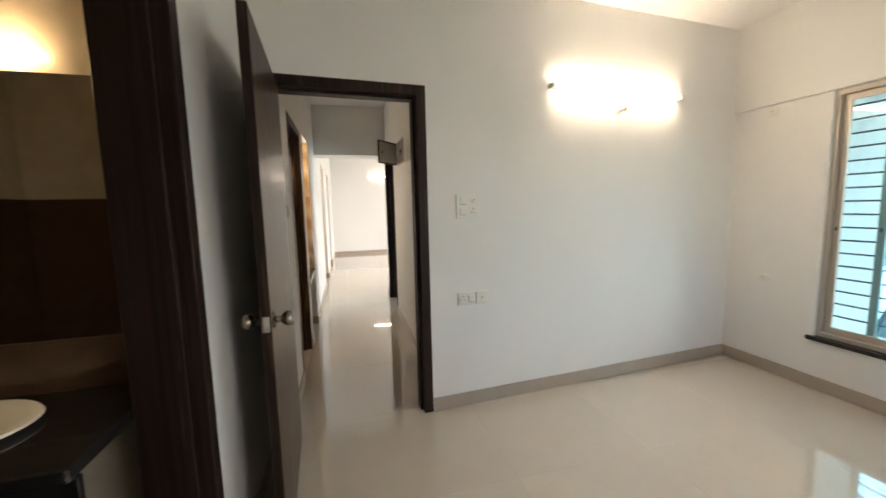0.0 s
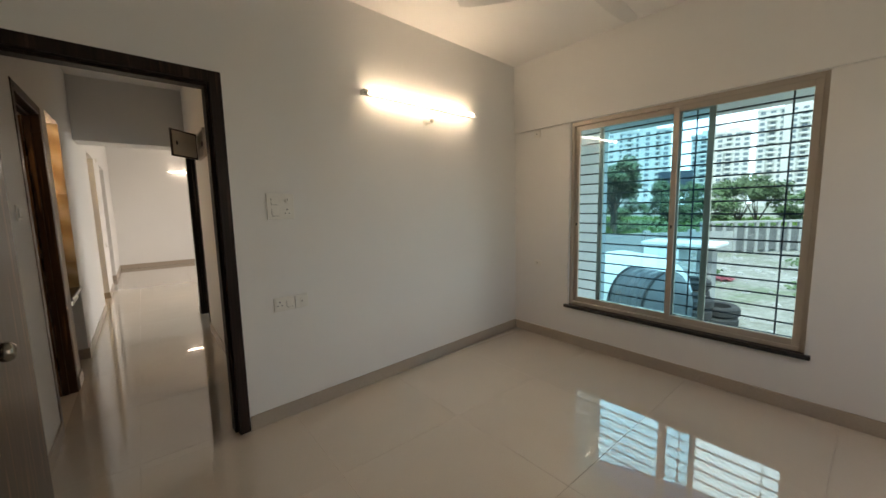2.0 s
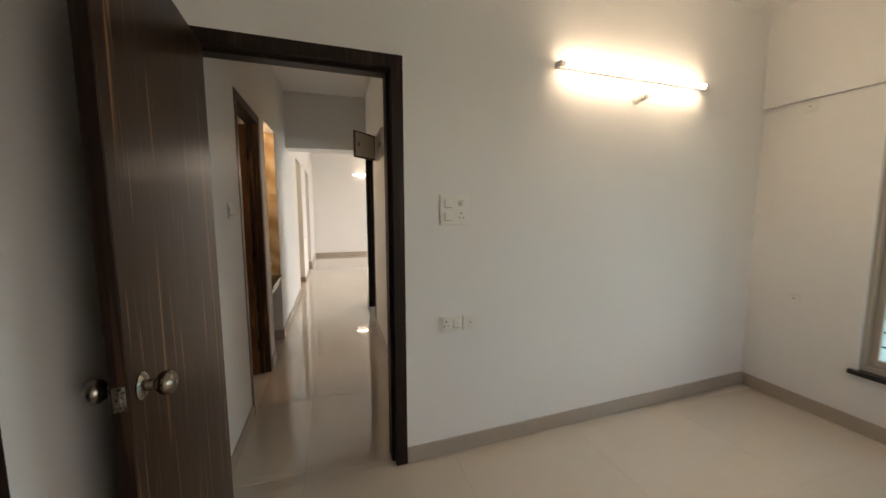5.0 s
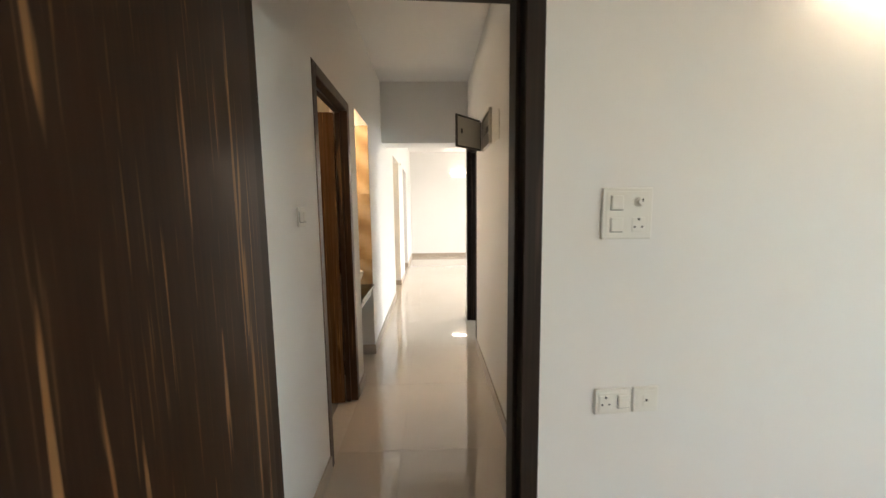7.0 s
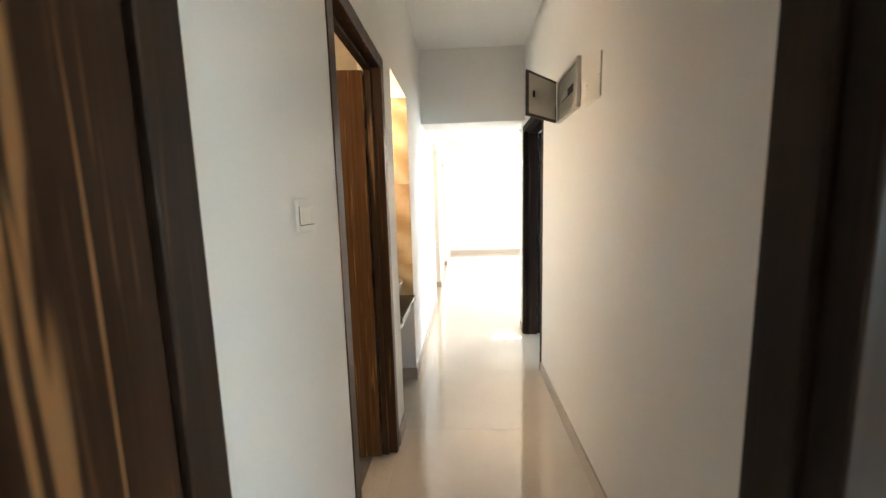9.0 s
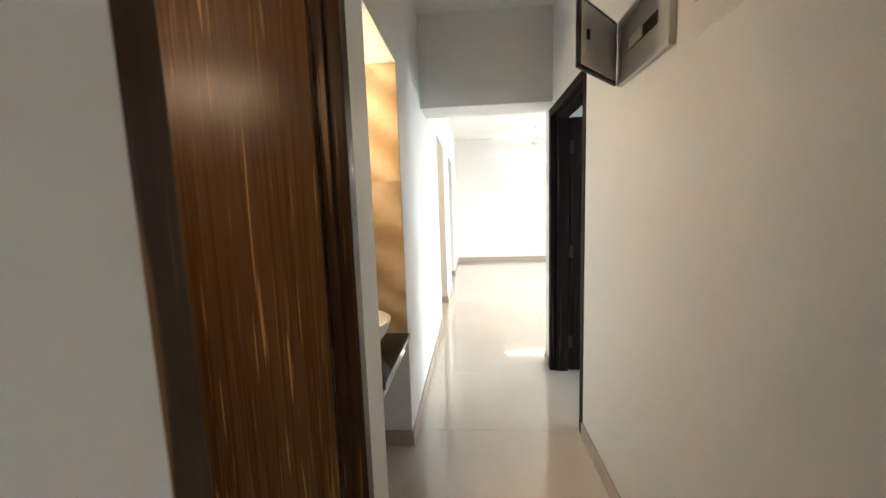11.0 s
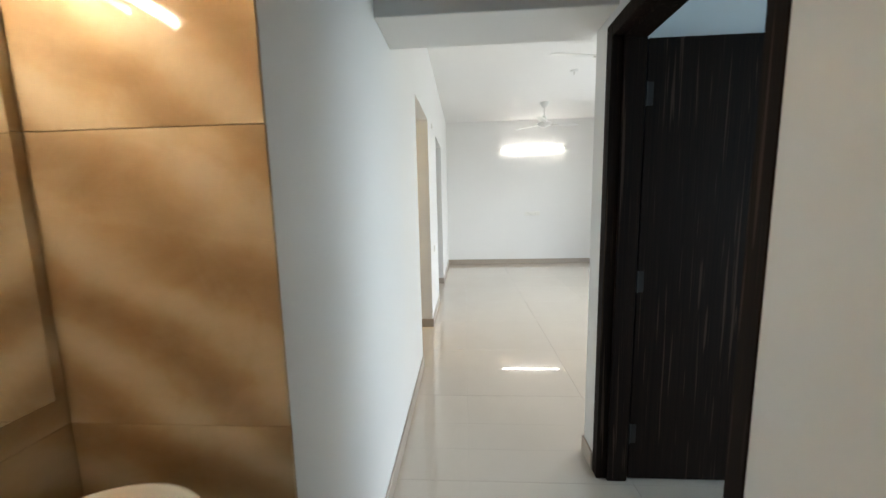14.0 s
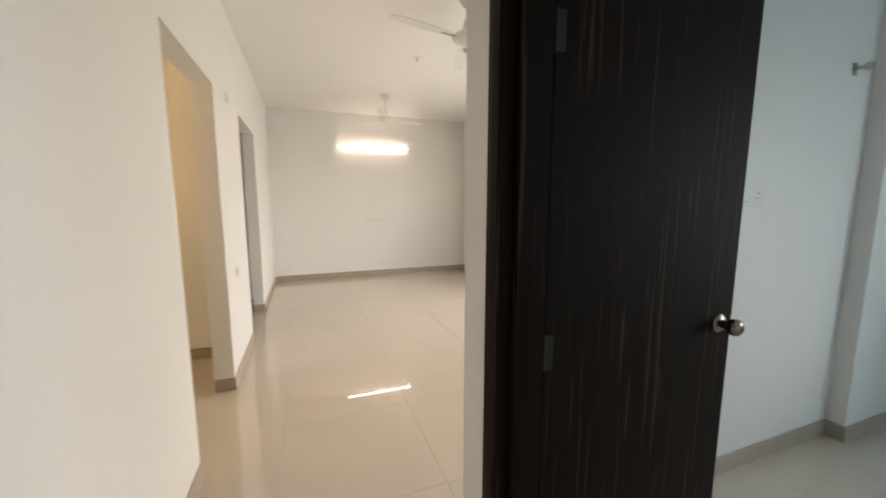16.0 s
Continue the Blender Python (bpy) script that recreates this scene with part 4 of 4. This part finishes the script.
part("shell", lathe(bmesh.new(), prof, 48, axis), TANKM, tank, "", True)
for z in (0.09, 0.74):
    part("hoop", lathe(bmesh.new(), [(0.636, z), (0.655, z + 0.005), (0.655, z + 0.045), (0.636, z + 0.05)], 48, axis), RUB, tank, "dark tank hoop", True)
for d in (0.2, 0.75):
    u = axis.to_3x3() @ Vector((0, 0, d))
    part("chock", B(((u.x - 0.42, u.y - 0.06, 0), (u.x + 0.42, u.y + 0.06, 0.05), 0.01)), BARK, tank, "timber chock")
mound = thing("tarpaulin_heap", pose(8.5, 1.25, GZ), "white tarpaulin drawn over a heap in the yard", "tarpaulin")
bm = bmesh.new()
rr = random.Random(5)
rings = []
for i in range(15):
    u = i / 14
    ring = []
    for k in range(40):
        a = 2 * math.pi * k / 40
        fold = 1 + 0.05 * math.sin(7 * a + 2 * u) * u + 0.03 * math.sin(13 * a + 1.0) * u
        rad = 1.35 * math.sin(u * math.pi / 2) ** 0.8 * fold
        ring.append(bm.verts.new((rad * math.cos(a) * 0.85, rad * math.sin(a), 1.32 * (1 - u ** 2.6) * (1 + 0.02 * math.sin(3 * a)) + rr.uniform(0, 0.012))))
    rings.append(ring)
for a, b in zip(rings, rings[1:]):
    for k in range(40):
        bm.faces.new((a[k], a[(k + 1) % 40], b[(k + 1) % 40], b[k]))
bmesh.ops.remove_doubles(bm, verts=bm.verts, dist=0.004)
part("cover", bm, TARP, mound, "", True)
shed = thing("yard_shelter", pose(10.2, 0, GZ), "low white slab shelter on a grey block pier", "shelter")
part("roof_slab", B(((-0.5, -0.12, 1.42), (0.5, 1.45, 1.50), 0.015)), WHITEEXT, shed)
part("parapet", B(((-0.45, 0.62, 1.02), (0.45, 1.40, 1.42), 0.015)), WHITEEXT, shed, "white rendered side panel")
part("pier", B(((-0.2, 0.02, 0), (0.2, 0.33, 1.42), 0.012)), CONC, shed, "grey block pier")
part("pier", B(((-0.2, 0.95, 0), (0.2, 1.25, 1.02), 0.012)), CONC, shed, "grey block pier")
for x, y, h in ((8.2, -0.10, 3), (8.75, -0.42, 2), (8.9, 0.15, 4)):
    tyres = thing("tyre_stack", pose(x, y, GZ), "stack of worn black tyres on the earth", "tyres", "tyre stacks")
    for k in range(h):
        part("tyre", lathe(bmesh.new(), [(0.20, 0.02), (0.30, 0.0), (0.345, 0.04), (0.35, 0.13), (0.345, 0.17), (0.30, 0.21), (0.20, 0.19), (0.20, 0.02)], 28, pose(0.02 * k, -0.015 * k, 0.21 * k)), RUB, tyres, "", True)
CLOTH = plain("faded_pink_cloth", (0.45, 0.12, 0.14), 0.85, grain=20, vary=0.3)
for k, (x, y) in enumerate(((13.4, 0.95), (13.9, 0.62), (20.2, -1.1))):
    rag = thing("rag", pose(x, y, GZ, 0, 0, 40 * k), "crumpled faded pink cloth lying on the rubble", "cloth", "rags")
    bm = bmesh.new()
    grid = [[bm.verts.new((i * 0.09 - 0.3, j * 0.09 - 0.2, 0.03 + 0.07 * abs(math.sin(i * 1.7 + j * 1.1 + k)))) for j in range(6)] for i in range(8)]
    for i in range(7):
        for j in range(5):
            bm.faces.new((grid[i][j], grid[i + 1][j], grid[i + 1][j + 1], grid[i][j + 1]))
    bmesh.ops.solidify(bm, geom=bm.faces[:], thickness=0.012)
    part("fabric", bm, CLOTH, rag, "", True)

# ---- stone cladding of the niche ----
niche = bpy.data.objects["wall_niche"]


def clad(a, b):
    part("tile", B((a, b, 0.0012)), STONE, niche)


g = 0.0005
for z0, z1 in ((CZ, 0.93), (0.93, 1.54), (1.54, NZ)):
    clad((-0.889, NY1 - 0.008, z0 + g), (LX - 0.001, NY1, z1 - g))
    clad((-0.889, NY0, z0 + g), (-0.70 - g, NY0 + 0.008, z1 - g))
    clad((-0.70 + g, NY0, z0 + g), (LX - 0.001, NY0 + 0.008, z1 - g))
    clad((-0.90, NY0, z0 + g), (-0.891, 2.02 - g, z1 - g))
    clad((-0.90, 2.02 + g, z0 + g), (-0.891, NY1, z1 - g))

# ---- floor tiles ----
PITCH, GX, GY = 0.8, -0.03, 2.47
shared = {}


def lay(x0, y0, x1, y1):
    i = math.floor((x0 - GX) / PITCH)
    while GX + i * PITCH < x1 - 0.004:
        j = math.floor((y0 - GY) / PITCH)
        while GY + j * PITCH < y1 - 0.004:
            a, b = max(x0, GX + i * PITCH + 0.0005), max(y0, GY + j * PITCH + 0.0005)
            c, d = min(x1, GX + (i + 1) * PITCH - 0.0005), min(y1, GY + (j + 1) * PITCH - 0.0005)
            if c - a > 0.004 and d - b > 0.004:
                key = (round(c - a, 4), round(d - b, 4))
                if key not in shared:
                    shared[key] = mesh_of("tile", B(((0, 0, -0.009), (c - a, d - b, 0), 0.0004)), TILE)
                o = new("tile", shared[key])
                o.parent, o.location = floor, (a, b, 0)
            j += 1
        i += 1


lay(-0.47, -3.8, WX, 0.0)
lay(0.56, 0.0, WX, 0.06)
lay(-0.42, 0.0, 0.5, 0.12)
lay(LX, 0.12, RX, 3.505)
lay(RX, DY0, RB, DY1)
lay(RB, 0.35, 3.9, 3.40)
lay(1.56, 3.40, 3.9, 3.64)
lay(LX, 3.505, 1.5, 3.74)
lay(LX, 3.74, HE, HN)
lay(-2.1, 4.3, LX, 8.3)
lay(-0.90, NY0, LX, NY1)
